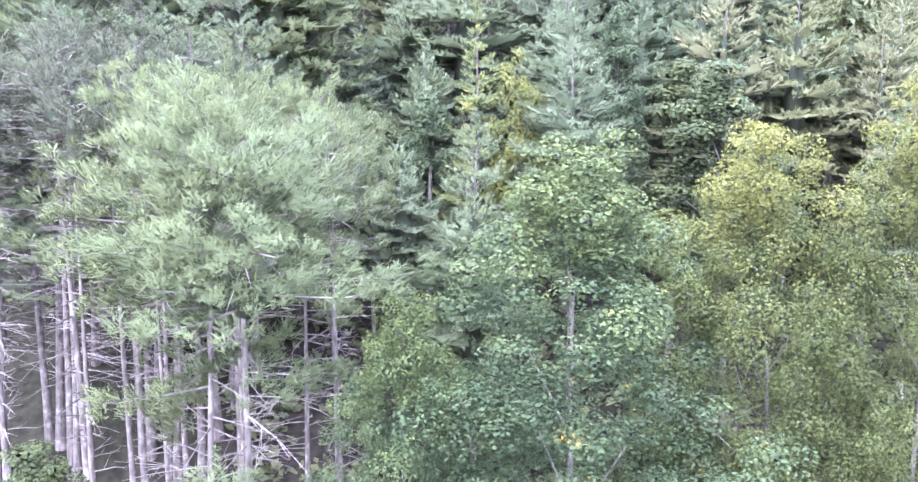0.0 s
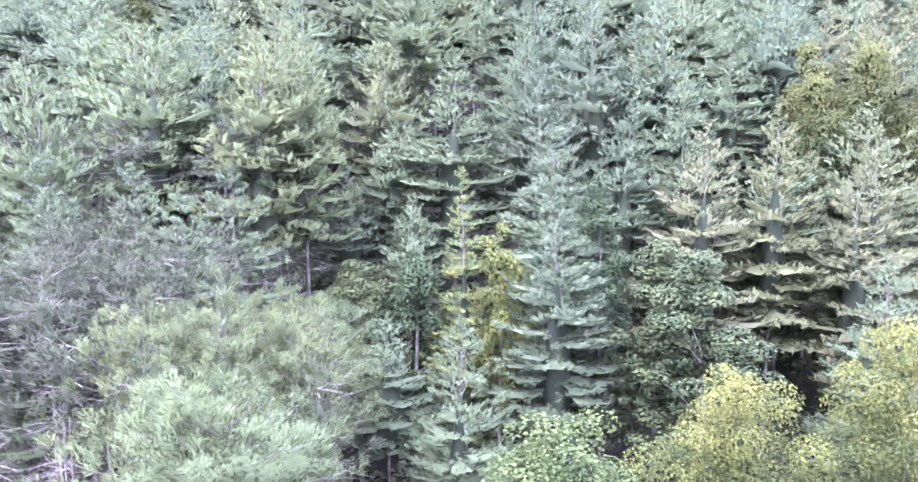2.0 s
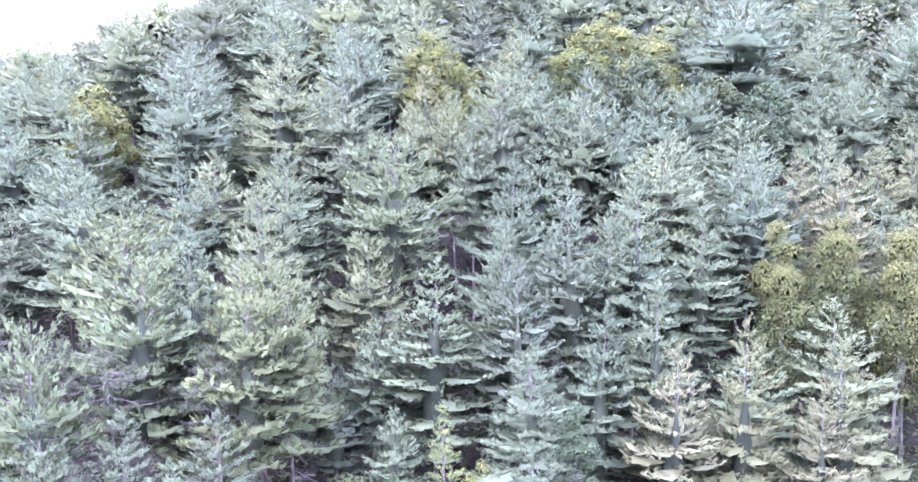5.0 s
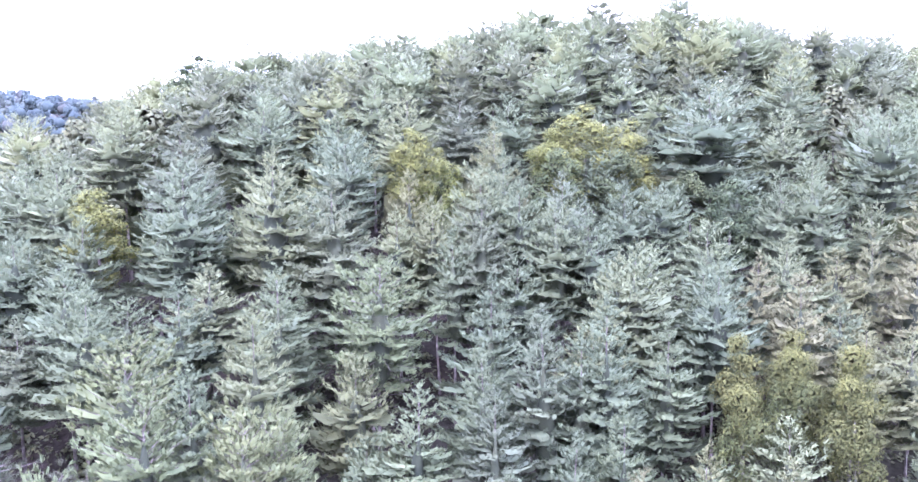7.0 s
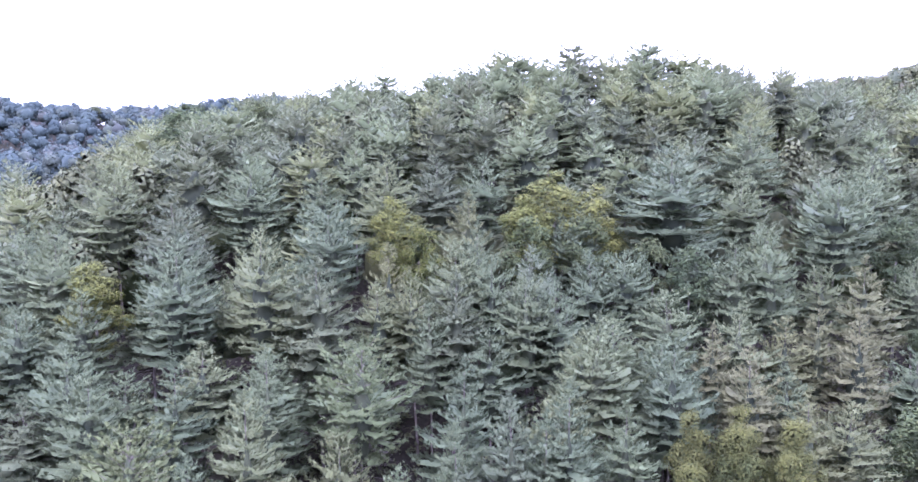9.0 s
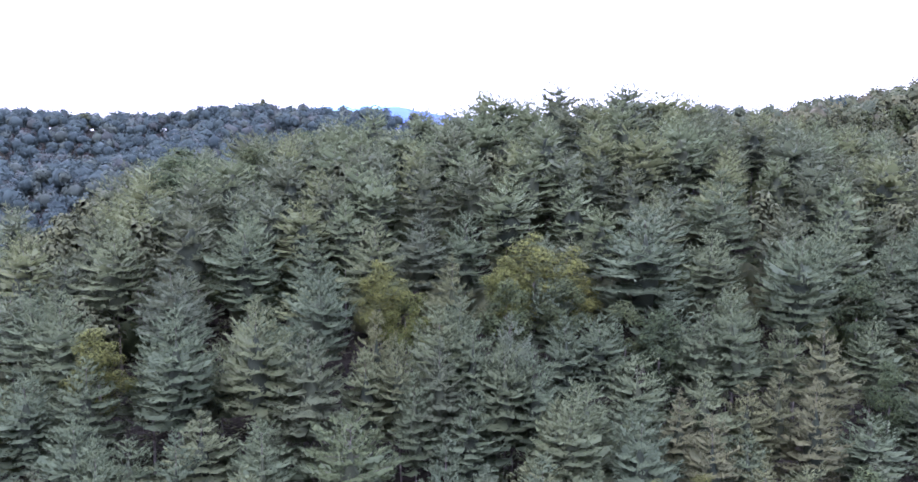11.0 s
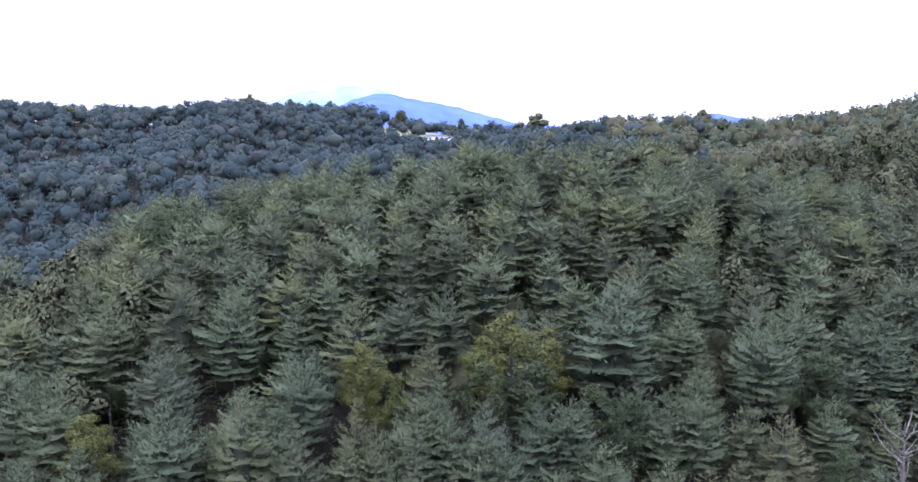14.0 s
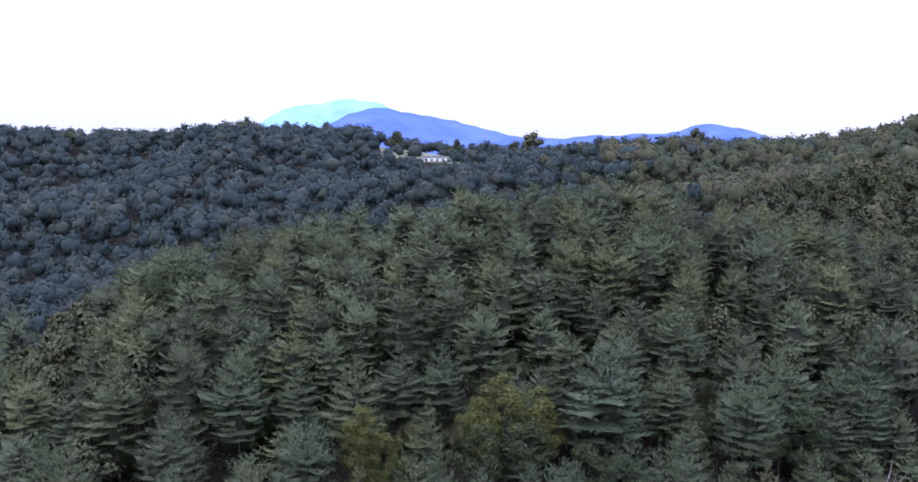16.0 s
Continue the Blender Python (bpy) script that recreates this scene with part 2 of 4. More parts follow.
def ground_height(x, y):
    x, y = np.asarray(x, dtype=float), np.asarray(y, dtype=float)
    hill = canopy(x, y) - 20 - 0.010 * np.clip(y - 168, 0, None) ** 2
    hill = np.maximum(hill - 0.008 * np.clip(-x - 36 + 0.10 * (y - 130), 0, None) ** 2, -200)
    far = -6 + 24 * ease(40, 330, y) + 46 * ease(330, 760, y) - 16 * ease(800, 1500, y)
    far = far + 16 * bump(x, y, -300, 760, 70, 170) + 18 * bump(x, y, -92, 770, 60, 150) + 6 * bump(x, y, 10, 760, 60, 120)
    far = far + 20 * bump(x, y, -20, 450, 110, 60) - 10 * bump(x, y, -190, 560, 70, 120)
    far = far + 53 * bump(x, y, 255, 365, 110, 150) + 22 * bump(x, y, 120, 250, 70, 60) + 5 * bump(x, y, 330, 640, 90, 120) - 5 * bump(x, y, 210, 740, 80, 90)
    far = far + (2.5 * np.sin(x / 31.0 + y / 57.0) + 6.0 * np.sin(x / 44.0 - y / 62.0 + 0.6) * (1 - ease(560, 700, y))) * ease(200, 320, y)
    return smooth_max(hill, far, 4.0)


def land():
    s = np.linspace(-1, 1, 171)
    xs = 4600 * np.sinh(4.2 * s) / math.sinh(4.2)
    q = np.linspace(0, 1, 181)
    ys = -700 + 5200 * (np.sinh(4.0 * (q - 0.32)) - math.sinh(-1.28)) / (math.sinh(2.72) - math.sinh(-1.28))
    gx, gy = np.meshgrid(xs, ys)
    gz = ground_height(gx, gy)
    verts = np.stack([gx.ravel(), gy.ravel(), gz.ravel()], 1)
    w = len(xs)
    faces = [(j * w + i, j * w + i + 1, (j + 1) * w + i + 1, (j + 1) * w + i) for j in range(len(ys) - 1) for i in range(w - 1)]
    me = bpy.data.meshes.new("ground")
    me.from_pydata(verts.tolist(), [], faces)
    me.shade_smooth()
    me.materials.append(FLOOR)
    return tagged(new("ground", me), "hilly forest floor of brown leaf litter and needles", "ground", kind="structure")


land()


# ---- mesh helpers ----
def mesh(name, verts, faces, mat, smooth=False):
    me = bpy.data.meshes.new(name)
    me.from_pydata(np.asarray(verts).tolist(), [], [tuple(f) for f in np.asarray(faces).tolist()])
    if smooth:
        me.shade_smooth()
    me.materials.append(mat)
    return me


def soften(me, normals):
    """Gives a crown the rounded shading of its whole form. Zero normals keep the faces' own."""
    me.normals_split_custom_set_from_vertices(np.asarray(normals).tolist())


def outward(verts, faces, normals):
    """Turns every face to the side to which its normals point."""
    a, b, c = (verts[faces[:, k]] for k in range(3))
    back = (np.cross(b - a, c - a) * normals[faces].sum(1)).sum(1) < 0
    faces = faces.copy()
    faces[back] = faces[back][:, ::-1]
    return faces


def leafy(name, outer, inner, mat, heart=None):
    """Leaves or needles with a dark, shade-coloured heart or the inner leaves behind them, as one crown."""
    me = mesh(name, *joined([outer[:2], inner[:2]]), mat, True)
    soften(me, np.concatenate([outer[2], inner[2]]))
    if heart:
        me.materials.append(heart)
        me.polygons.foreach_set("material_index", np.repeat([0, 1], [len(outer[1]), len(inner[1])]).astype(np.int32))
    return me


def part(name, me, parent, label=""):
    ob = new(name, me)
    ob.parent = parent
    return tagged(ob, label)


def joined(pieces):
    """Several (verts, faces) of like face size as one."""
    verts, faces, at = [], [], 0
    for v, f in pieces:
        verts.append(v)
        faces.append(np.asarray(f) + at)
        at += len(v)
    return np.concatenate(verts), np.concatenate(faces)


def tube(points, radii, sides=5):
    """A tapered, bent stem as triangles."""
    points = np.asarray(points, dtype=float)
    verts, faces = [], []
    for i, p in enumerate(points):
        d = points[min(i + 1, len(points) - 1)] - points[max(i - 1, 0)]
        d = d / np.linalg.norm(d)
        a = np.cross(d, (0.31, 0.95, 0.05) if abs(d[2]) > 0.5 else (0, 0, 1))
        a = a / np.linalg.norm(a)
        b = np.cross(d, a)
        for k in range(sides):
            w = 2 * math.pi * k / sides
            verts.append(p + radii[i] * (math.cos(w) * a + math.sin(w) * b))
    for i in range(len(points) - 1):
        for k in range(sides):
            p, q = i * sides + k, i * sides + (k + 1) % sides
            faces += [(p, q, q + sides), (p, q + sides, p + sides)]
    return np.array(verts), np.array(faces)


def unit(v):
    return v / np.maximum(np.linalg.norm(v, axis=-1, keepdims=True), 1e-9)


def blades(centres, ways, facing, size, count, width, rng, spread=0.5, ruffle=0.6):
    """Tufts of needles: count slim bundles that fan out from every centre about its way and taper to both ends."""
    c = np.repeat(centres, count, 0)
    size = np.repeat(size, count, 0)
    c = c + 0.12 * size * rng.normal(0, 1, c.shape)
    d = unit(np.repeat(ways, count, 0) + rng.normal(0, spread, (len(c), 3)))
    length = size * rng.uniform(0.55, 1.2, (len(c), 1))
    side = unit(np.cross(d, unit(np.repeat(facing, count, 0)) + rng.normal(0, ruffle, (len(c), 3))))
    w = 0.5 * width * rng.uniform(0.6, 1.3, (len(c), 1))
    verts = np.stack([c + length * d, c + side * w, c - side * w], 1).reshape(-1, 3)
    return verts, np.arange(len(c))[:, None] * 3 + [[0, 1, 2]]


def sprays(centres, ways, facing, size, rng, slim=0.15, spread=0.4, ruffle=0.45):
    """Feathers of needles along the twigs: slim kites, folded a little, that follow their ways."""
    d = unit(ways + rng.normal(0, spread, centres.shape))
    side = unit(np.cross(d, unit(facing) + rng.normal(0, ruffle, centres.shape)))
    up = np.cross(side, d)
    n = size * rng.uniform(0.6, 1.3, (len(centres), 1))
    w = slim * n * rng.uniform(0.7, 1.3, (len(centres), 1))
    verts = np.stack([centres - 0.45 * n * d, centres + side * w + 0.05 * n * up, centres + 0.55 * n * d + 0.1 * n * up, centres - side * w + 0.05 * n * up], 1).reshape(-1, 3)
    k = np.arange(len(centres))[:, None] * 4
    return verts, np.concatenate([k + [[0, 1, 2]], k + [[0, 2, 3]]])


ICO_V = unit(np.array([(s1 * a, s2 * b, 0) if k == 0 else (0, s1 * a, s2 * b) if k == 1 else (s2 * b, 0, s1 * a)
                       for k in range(3) for s1 in (-1, 1) for s2 in (-1, 1) for a, b in ((1.0, 1.618),)]))
ICO_F = np.array([(i, j, k) for i in range(12) for j in range(i + 1, 12) for k in range(j + 1, 12)
                  if max(np.linalg.norm(ICO_V[i] - ICO_V[j]), np.linalg.norm(ICO_V[j] - ICO_V[k]), np.linalg.norm(ICO_V[i] - ICO_V[k])) < 1.1])


def hearts(centres, radii, rng):
    """The dense inner foliage of leafy lobes: small uneven lumps inside each."""
    n = len(centres)
    v = ICO_V[None] * rng.uniform(0.75, 1.15, (n, 12, 1)) * np.asarray(radii).reshape(n, 1, 1) + centres[:, None, :]
    f = ICO_F[None] + 12 * np.arange(n)[:, None, None]
    return v.reshape(-1, 3), f.reshape(-1, 3)


def leaves(centres, normals, size, rng, tilt=0.5):
    """Single pointed leaves, folded a little along the midrib."""
    n = unit(normals + rng.normal(0, tilt, centres.shape))
    a = unit(np.cross(n, rng.normal(0, 1, centres.shape)))
    b = np.cross(n, a)
    s = size * rng.uniform(0.6, 1.35, (len(centres), 1))
    verts = np.stack([centres - a * s * 0.6, centres + b * s * 0.38 + n * s * 0.12, centres + a * s * 0.6, centres - b * s * 0.38 + n * s * 0.12], 1).reshape(-1, 3)
    k = np.arange(len(centres))[:, None] * 4
    faces = np.concatenate([k + [[0, 1, 2]], k + [[0, 2, 3]]])
    return verts, faces


# ---- trees ----
def pine_shapes(seed, height, radius, bare, tufts, spray, needle, count, width, taper=0.8, full=0.75, blunt=0.02, limbs=False, core=0.28, step=0.8,
                dead=0, trunk_sides=7, straggle=0, lift=50, sag=5, fan=0.38, spread=0.8, uneven=0.5, ring=(4, 2.2), ragged=0.2, rounded=0.9, thick=1.2, pad=0.6, clump=1, puff=0.1, slim=0.15, pad_from=0.3, shoot=0.02):
    """Meshes of a white pine: trunk, dead wood, the crown of layered, upswept plumes of needles, and its dark heart.
    bare: share of the height below the live crown; core: share of the crown's width that the heart fills;
    tufts: number of sprays; spray: their length; fan: half width of a plume as a share of its length; lift and sag: how boughs rise at the top and lie at the foot of the crown."""
    rng = np.random.default_rng(seed)
    sway = rng.normal(0, 0.15, (2,))
    def stem(h):
        u = h / height
        return np.array([sway[0] * math.sin(3 * u), sway[1] * math.sin(2.4 * u + 1), h])
    hs = np.linspace(0, height * 0.93, 9)
    r0 = 0.0085 * height
    trunk = tube([stem(h) for h in hs], [r0 * (1 - 0.95 * (h / height)) * (1.35 if h == 0 else 1) for h in hs], trunk_sides)
    low = bare * height
    lop = rng.uniform(0, 6.283)
    def envelope(s, a=None):
        side = 1.0 if a is None else 1.0 + ragged * 0.5 * math.sin(a + lop) + ragged * 0.5 * math.sin(2 * a + 3 * lop + 5 * s)
        return side * radius * (min(1.0, (s + blunt) / full) ** taper) * (1.0 if s < rounded else 1.0 - 2.0 * (s - rounded))
    def rise(u, length, up):
        return length * (u * math.tan(up) * 0.9 - 0.20 * u * u + 0.24 * u ** 3)
    boughs = []
    h = height - 0.35
    while h > low:
        s = (height - h) / (height - low)
        n = int(round(ring[0] + ring[1] * min(1.0, envelope(s) / radius)))
        turn = rng.uniform(0, 6.28)
        for k in range(n):
            a = turn + 6.283 * k / n + rng.normal(0, 0.16)
            length = max(0.3, envelope(s, a) * rng.uniform(1.0 - ragged, 1.0 + 0.6 * ragged))
            up = math.radians(sag + (lift - sag) * max(0.0, 1 - s * 1.5) ** 1.2 + rng.normal(0, 5))
            boughs.append((h - rise(1.0, length, up) * 0.8 + rng.uniform(-uneven, uneven), a, length, up, s))
        h -= step * (0.6 + 0.5 * min(1.0, s * 2)) * rng.uniform(0.8, 1.2)
    for i in range(straggle):
        boughs.append((low - rng.uniform(0.02, 0.2) * height, rng.uniform(0, 6.283), radius * rng.uniform(0.5, 1.0), math.radians(rng.normal(0, 8)), 1.0))
    area = sum((b[2] + 0.5) ** 1.25 for b in boughs)
    centres, ways, facing, scale, wood, pads = [], [], [], [], [], []
    pad_u = np.array([0.1, 0.36, 0.36, 0.36, 0.60, 0.60, 0.60, 0.80, 0.80, 0.80, 0.93])
    pad_w = np.array([0, -1, 0, 1, -1, 0, 1, -1, 0, 1, 0])
    pad_f = np.array([(0, 2, 1), (0, 3, 2), (1, 2, 5), (1, 5, 4), (2, 3, 6), (2, 6, 5), (4, 5, 8), (4, 8, 7), (5, 6, 9), (5, 9, 8), (7, 8, 10), (8, 9, 10)])
    def half(u):
        return np.interp(u, [0.0, 0.25, 0.55, 0.8, 1.0], [0.15, 0.7, 1.0, 0.8, 0.22])
    for h, a, length, up, s in boughs:
        out = np.array([math.cos(a), math.sin(a), 0.0])
        across = np.array([-math.sin(a), math.cos(a), 0.0])
        k = max(4, int(round(tufts * (length + 0.5) ** 1.25 / area)))
        puffs = max(2, k // clump)        # sprays stand in round puffs along the twigs
        u = 1 - 0.8 * rng.uniform(0, 1, puffs)
        v = rng.uniform(-1, 1, puffs)
        w = v * (0.06 + fan * length * half(u))
        z = rise(u, length, up) - 0.22 * np.abs(w) + np.abs(rng.normal(0, (0.04 + 0.015 * length) * thick, puffs))
        at = stem(h) + u[:, None] * length * out + w[:, None] * across + np.stack([0 * u, 0 * u, z], 1)
        pick = np.arange(k) % puffs
        u, v = u[pick][:, None], v[pick][:, None]
        burst = unit(rng.normal(0, 1, (k, 3)) + np.array([0, 0, 0.3])) * rng.uniform(0.3, 1.0, (k, 1))
        grown = 0.55 + 0.45 * min(1.0, length / (0.6 * radius))
        scale.append(np.full((k, 1), grown))
        centres.append(at[pick] + 0.28 * (0.3 + 0.7 * puff) * math.sqrt(clump) * grown * spray * burst)
        young = max(0.0, 1 - 1.6 * s)
        ways.append(0.8 * out + 0.55 * v * across + 1.1 * puff * burst + np.array([0, 0, 0.35 + 0.7 * young]) + 0.3 * u * np.array([0, 0, 1.0]))
        form = np.array([0, 0, 0.18 + 0.8 * max(0.0, 1 - 1.25 * s)])
        facing.append(form + 0.8 * out * (0.3 + 0.7 * u) + 0.3 * v * across + 0.4 * puff * burst + rng.normal(0, 0.1, (k, 3)))
        if pad and s > pad_from:           # the dense inner sprays of the plume
            pw = pad_w * (0.04 + pad * fan * length * half(pad_u)) * rng.uniform(0.6, 1.25, 11)
            pu = np.clip(0.95 * pad_u + rng.normal(0, 0.05, 11), 0.05, 0.9)
            pz = rise(pu, length, up) - 0.25 * np.abs(pw) - 0.06 + rng.normal(0, 0.05, 11)
            sheet = stem(h) + pu[:, None] * length * out + pw[:, None] * across + np.stack([0 * pu, 0 * pu, pz], 1)
            pads.append((sheet, pad_f, unit(form + 0.8 * out * (0.3 + 0.7 * pu[:, None]) + 0.3 * pad_w[:, None] * across)))
        if limbs:
            us = np.array([0.0, 0.35, 0.7, 0.92])
            pts = stem(h) + us[:, None] * length * out + np.stack([0 * us, 0 * us, rise(us, length, up)], 1)
            rb = 0.008 + 0.008 * length
            wood.append(tube(pts, [rb, rb * 0.7, rb * 0.45, 0.006], 3))
    # the leading shoot
    k = max(8, tufts // 100)
    scale.append(np.full((k, 1), 0.35))
    top = np.linspace(shoot, shoot + 0.78, k)
    centres.append(np.array([stem(height - t) for t in top]) + rng.normal(0, 0.05, (k, 3)))
    ways.append(np.tile([[0.0, 0.0, 1.0]], (k, 1)) + rng.normal(0, 0.35, (k, 3)))
    facing.append(rng.normal(0, 0.5, (k, 3)) + np.array([0, 0, 1.0]))
    centres, ways, facing = np.concatenate(centres), unit(np.concatenate(ways)), np.concatenate(facing)
    scale = np.concatenate(scale)
    feathers = sprays(centres, ways, facing, spray * scale, rng, slim)
    fuzz = blades(centres + 0.3 * spray * scale * ways, ways, facing, needle * (0.3 + 0.7 * scale), count, width, rng, spread)
    crown = joined([feathers, fuzz])
    around = np.concatenate([np.repeat(unit(facing), 4, 0), np.repeat(unit(facing), 3 * count, 0)])
    if pads:
        around = np.concatenate([around] + [p[2] for p in pads])
        crown = joined([crown] + [p[:2] for p in pads])
    crown = (crown[0], outward(crown[0], crown[1], around), around)
    # the heart: one lumpy shell round the stem, coloured dark for the crown's inner shade
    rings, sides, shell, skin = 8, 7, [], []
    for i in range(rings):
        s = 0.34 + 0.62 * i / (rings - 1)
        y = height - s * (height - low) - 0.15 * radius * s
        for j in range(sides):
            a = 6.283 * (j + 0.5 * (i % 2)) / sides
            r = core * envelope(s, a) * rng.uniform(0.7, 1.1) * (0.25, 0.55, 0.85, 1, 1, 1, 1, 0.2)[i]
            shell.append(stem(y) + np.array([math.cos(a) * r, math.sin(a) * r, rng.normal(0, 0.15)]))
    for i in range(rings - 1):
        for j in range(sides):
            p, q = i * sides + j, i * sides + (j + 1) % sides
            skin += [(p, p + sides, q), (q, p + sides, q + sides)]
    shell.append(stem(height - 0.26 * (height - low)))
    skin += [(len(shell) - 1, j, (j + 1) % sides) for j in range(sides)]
    for i in range(dead):
        h = rng.uniform(0.28, max(0.32, bare + 0.12)) * height
        a, length = rng.uniform(0, 6.283), radius * rng.uniform(0.25, 0.75)
        out = np.array([math.cos(a), math.sin(a), rng.normal(0.02, 0.16)])
        us = np.linspace(0, 1, 4)
        pts = stem(h) + us[:, None] * length * out + np.stack([0 * us, 0 * us, -0.12 * length * us ** 2], 1) + rng.normal(0, 0.04, (4, 3)) * us[:, None]
        twigs = [tube(pts, [0.035, 0.026, 0.018, 0.007], 3)]
        for j in range(2):
            p, q = pts[1 + j], out + rng.normal(0, 0.45, 3)
            twigs.append(tube([p, p + q * length * 0.25, p + q * length * 0.45 + rng.normal(0, 0.06, 3)], [0.014, 0.010, 0.005], 3))
        wood.append(joined(twigs))
    return trunk, wood, crown, (np.array(shell), np.array(skin), np.zeros((len(shell), 3)))


SHAPES = {}          # crown and trunk of each pattern, for the joined woods


def pine(name, label, group, seed, height, radius, bare, tufts, spray, needle, count, width, mat=None, own_branches=False, **more):
    trunk, wood, crown, pads = pine_shapes(seed, height, radius, bare, tufts, spray, needle, count, width, **more)
    tree = tagged(new(name), label, "tree", group)
    if wood and not own_branches:
        trunk = joined([trunk] + wood)
    stem = part("trunk", mesh("trunk", *trunk, BARK, True), tree, "grey furrowed pine bark")
    if own_branches:
        for piece in wood:
            part("branch", mesh("branch", *piece, DEADWOOD), stem)
    part("crown", leafy("crown", crown, pads, mat or PINE, CROWN_SHADE), tree)
    SHAPES[tree.name] = (crown, pads, (*trunk, np.zeros((len(trunk[0]), 3))))
    return tree


def hardwood_shapes(seed, height, radius, depth, lobes, count, size, lobe_size=0.36, limbs=True, fill=0.25, peak=0.35, core=0.6, soft=0.0, girth=1.0, reach=(0.45, 0.82)):
    """Meshes of a broadleaf tree: trunk with limbs, crown of leafy lobes. depth: height of the crown."""
    rng = np.random.default_rng(seed)
    mid = height - 0.5 * depth
    cs, rs = [], []
    for i in range(lobes):
        d = unit(rng.normal(0, 1, 3))
        d[2] = d[2] * 0.9 + 0.12
        k = rng.uniform(*reach)
        wide = 1.0 - peak * max(0.0, d[2]) + 0.3 * peak * max(0.0, -d[2])
        cs.append(np.array([d[0] * radius * k * wide, d[1] * radius * k * wide, mid + d[2] * 0.5 * depth * min(0.95, k + 0.2)]))
        rs.append(radius * lobe_size * rng.uniform(0.65, 1.25))
    cs.append(np.array([rng.normal(0, 0.1) * radius, rng.normal(0, 0.1) * radius, height - radius * lobe_size * 0.6]))
    rs.append(radius * lobe_size * 0.8)
    cs, rs = np.array(cs), np.array(rs)
    pick = rng.choice(len(cs), count, p=rs ** 2 / (rs ** 2).sum())
    d = unit(rng.normal(0, 1, (count, 3)) + np.array([0, 0, 0.35]))
    shell = rng.uniform(0, 1, (count, 1)) ** 0.4
    shell = np.where(rng.uniform(0, 1, (count, 1)) < fill, rng.uniform(0.2, 1.1, (count, 1)), 0.75 + 0.35 * shell)
    at = cs[pick] + d * rs[pick][:, None] * shell * np.array([1, 1, 0.8])
    crown = leaves(at, d + np.array([0, 0, 0.5]), size, rng)
    around = np.repeat(unit(0.6 * d + 0.6 * (at - np.array([0, 0, mid])) / np.array([radius, radius, depth]) + np.array([0, 0, 0.3])), 4, 0)
    crown = (crown[0], outward(crown[0], crown[1], around) if soft else crown[1], around * soft)
    inner = hearts(cs, rs * core, rng)
    inner = (*inner, np.tile(ICO_V, (len(cs), 1)) * soft)
    wood = [tube([(0, 0, 0), (0.05, 0.02, mid * 0.5), (-0.04, 0.05, mid), (0, 0, height - depth * 0.45)],
                 [0.0132 * girth * height, 0.0095 * girth * height, 0.0065 * girth * height, 0.02], 7)]
    limb = []
    if limbs:
        for c, r in list(zip(cs, rs))[:9]:
            root = c[2] - rng.uniform(0.5, 1.0) * math.hypot(c[0], c[1]) - 0.1 * depth
            root = min(max(root, rng.uniform(0.3, 0.5) * height), height - depth * 0.2)
            p0 = np.array([0, 0, root])
            m = p0 * 0.5 + c * 0.5 + np.array([0, 0, 0.05 * radius])
            limb.append(tube([p0, m, c, c + 0.3 * r * unit(c - m)], [0.0032 * girth * height, 0.0022 * girth * height, 0.02, 0.008], 4))
    return joined(wood), limb, crown, inner


def hardwood(name, label, group, seed, height, radius, depth, lobes, count, size, mat=None, own_limbs=False, **more):
    trunk, limb, crown, inner = hardwood_shapes(seed, height, radius, depth, lobes, count, size, **more)
    tree = tagged(new(name), label, "tree", group)
    if limb and not own_limbs:
        trunk = joined([trunk] + limb)
    stem = part("trunk", mesh("trunk", *trunk, BARK_PALE, True), tree, "pale grey bark")
    if own_limbs:
        for piece in limb:
            part("limb", mesh("limb", *piece, BARK_PALE, True), stem)
    part("crown", leafy("crown", crown, inner, mat or LEAF, CROWN_SHADE if own_limbs else None), tree)
    SHAPES[tree.name] = (crown, inner, (*trunk, np.zeros((len(trunk[0]), 3))))
    return tree


PLACED = []          # x, y, crown radius of every tree


def ground_at(x, y):
    return float(ground_height(x, y))


def stand(proto, size, spots, rng, squeeze=1.0):
    """Copies of a tree: spots of x, y, height of the top, crown radius. size: the pattern's height and radius."""
    made = []
    for x, y, top, r in spots:
        base = ground_at(x, y) - 0.15
        tall = (top - base) / size[0]
        wide = r / size[1]
        turn = rng.uniform(0, 360)
        m = pose(x, y, base, rng.normal(0, 1.2), rng.normal(0, 1.2), turn) @ Matrix.Diagonal((wide, wide, tall, 1))
        made.append(copy_thing(proto, m))
        PLACED.append((x, y, r * squeeze))
    return made


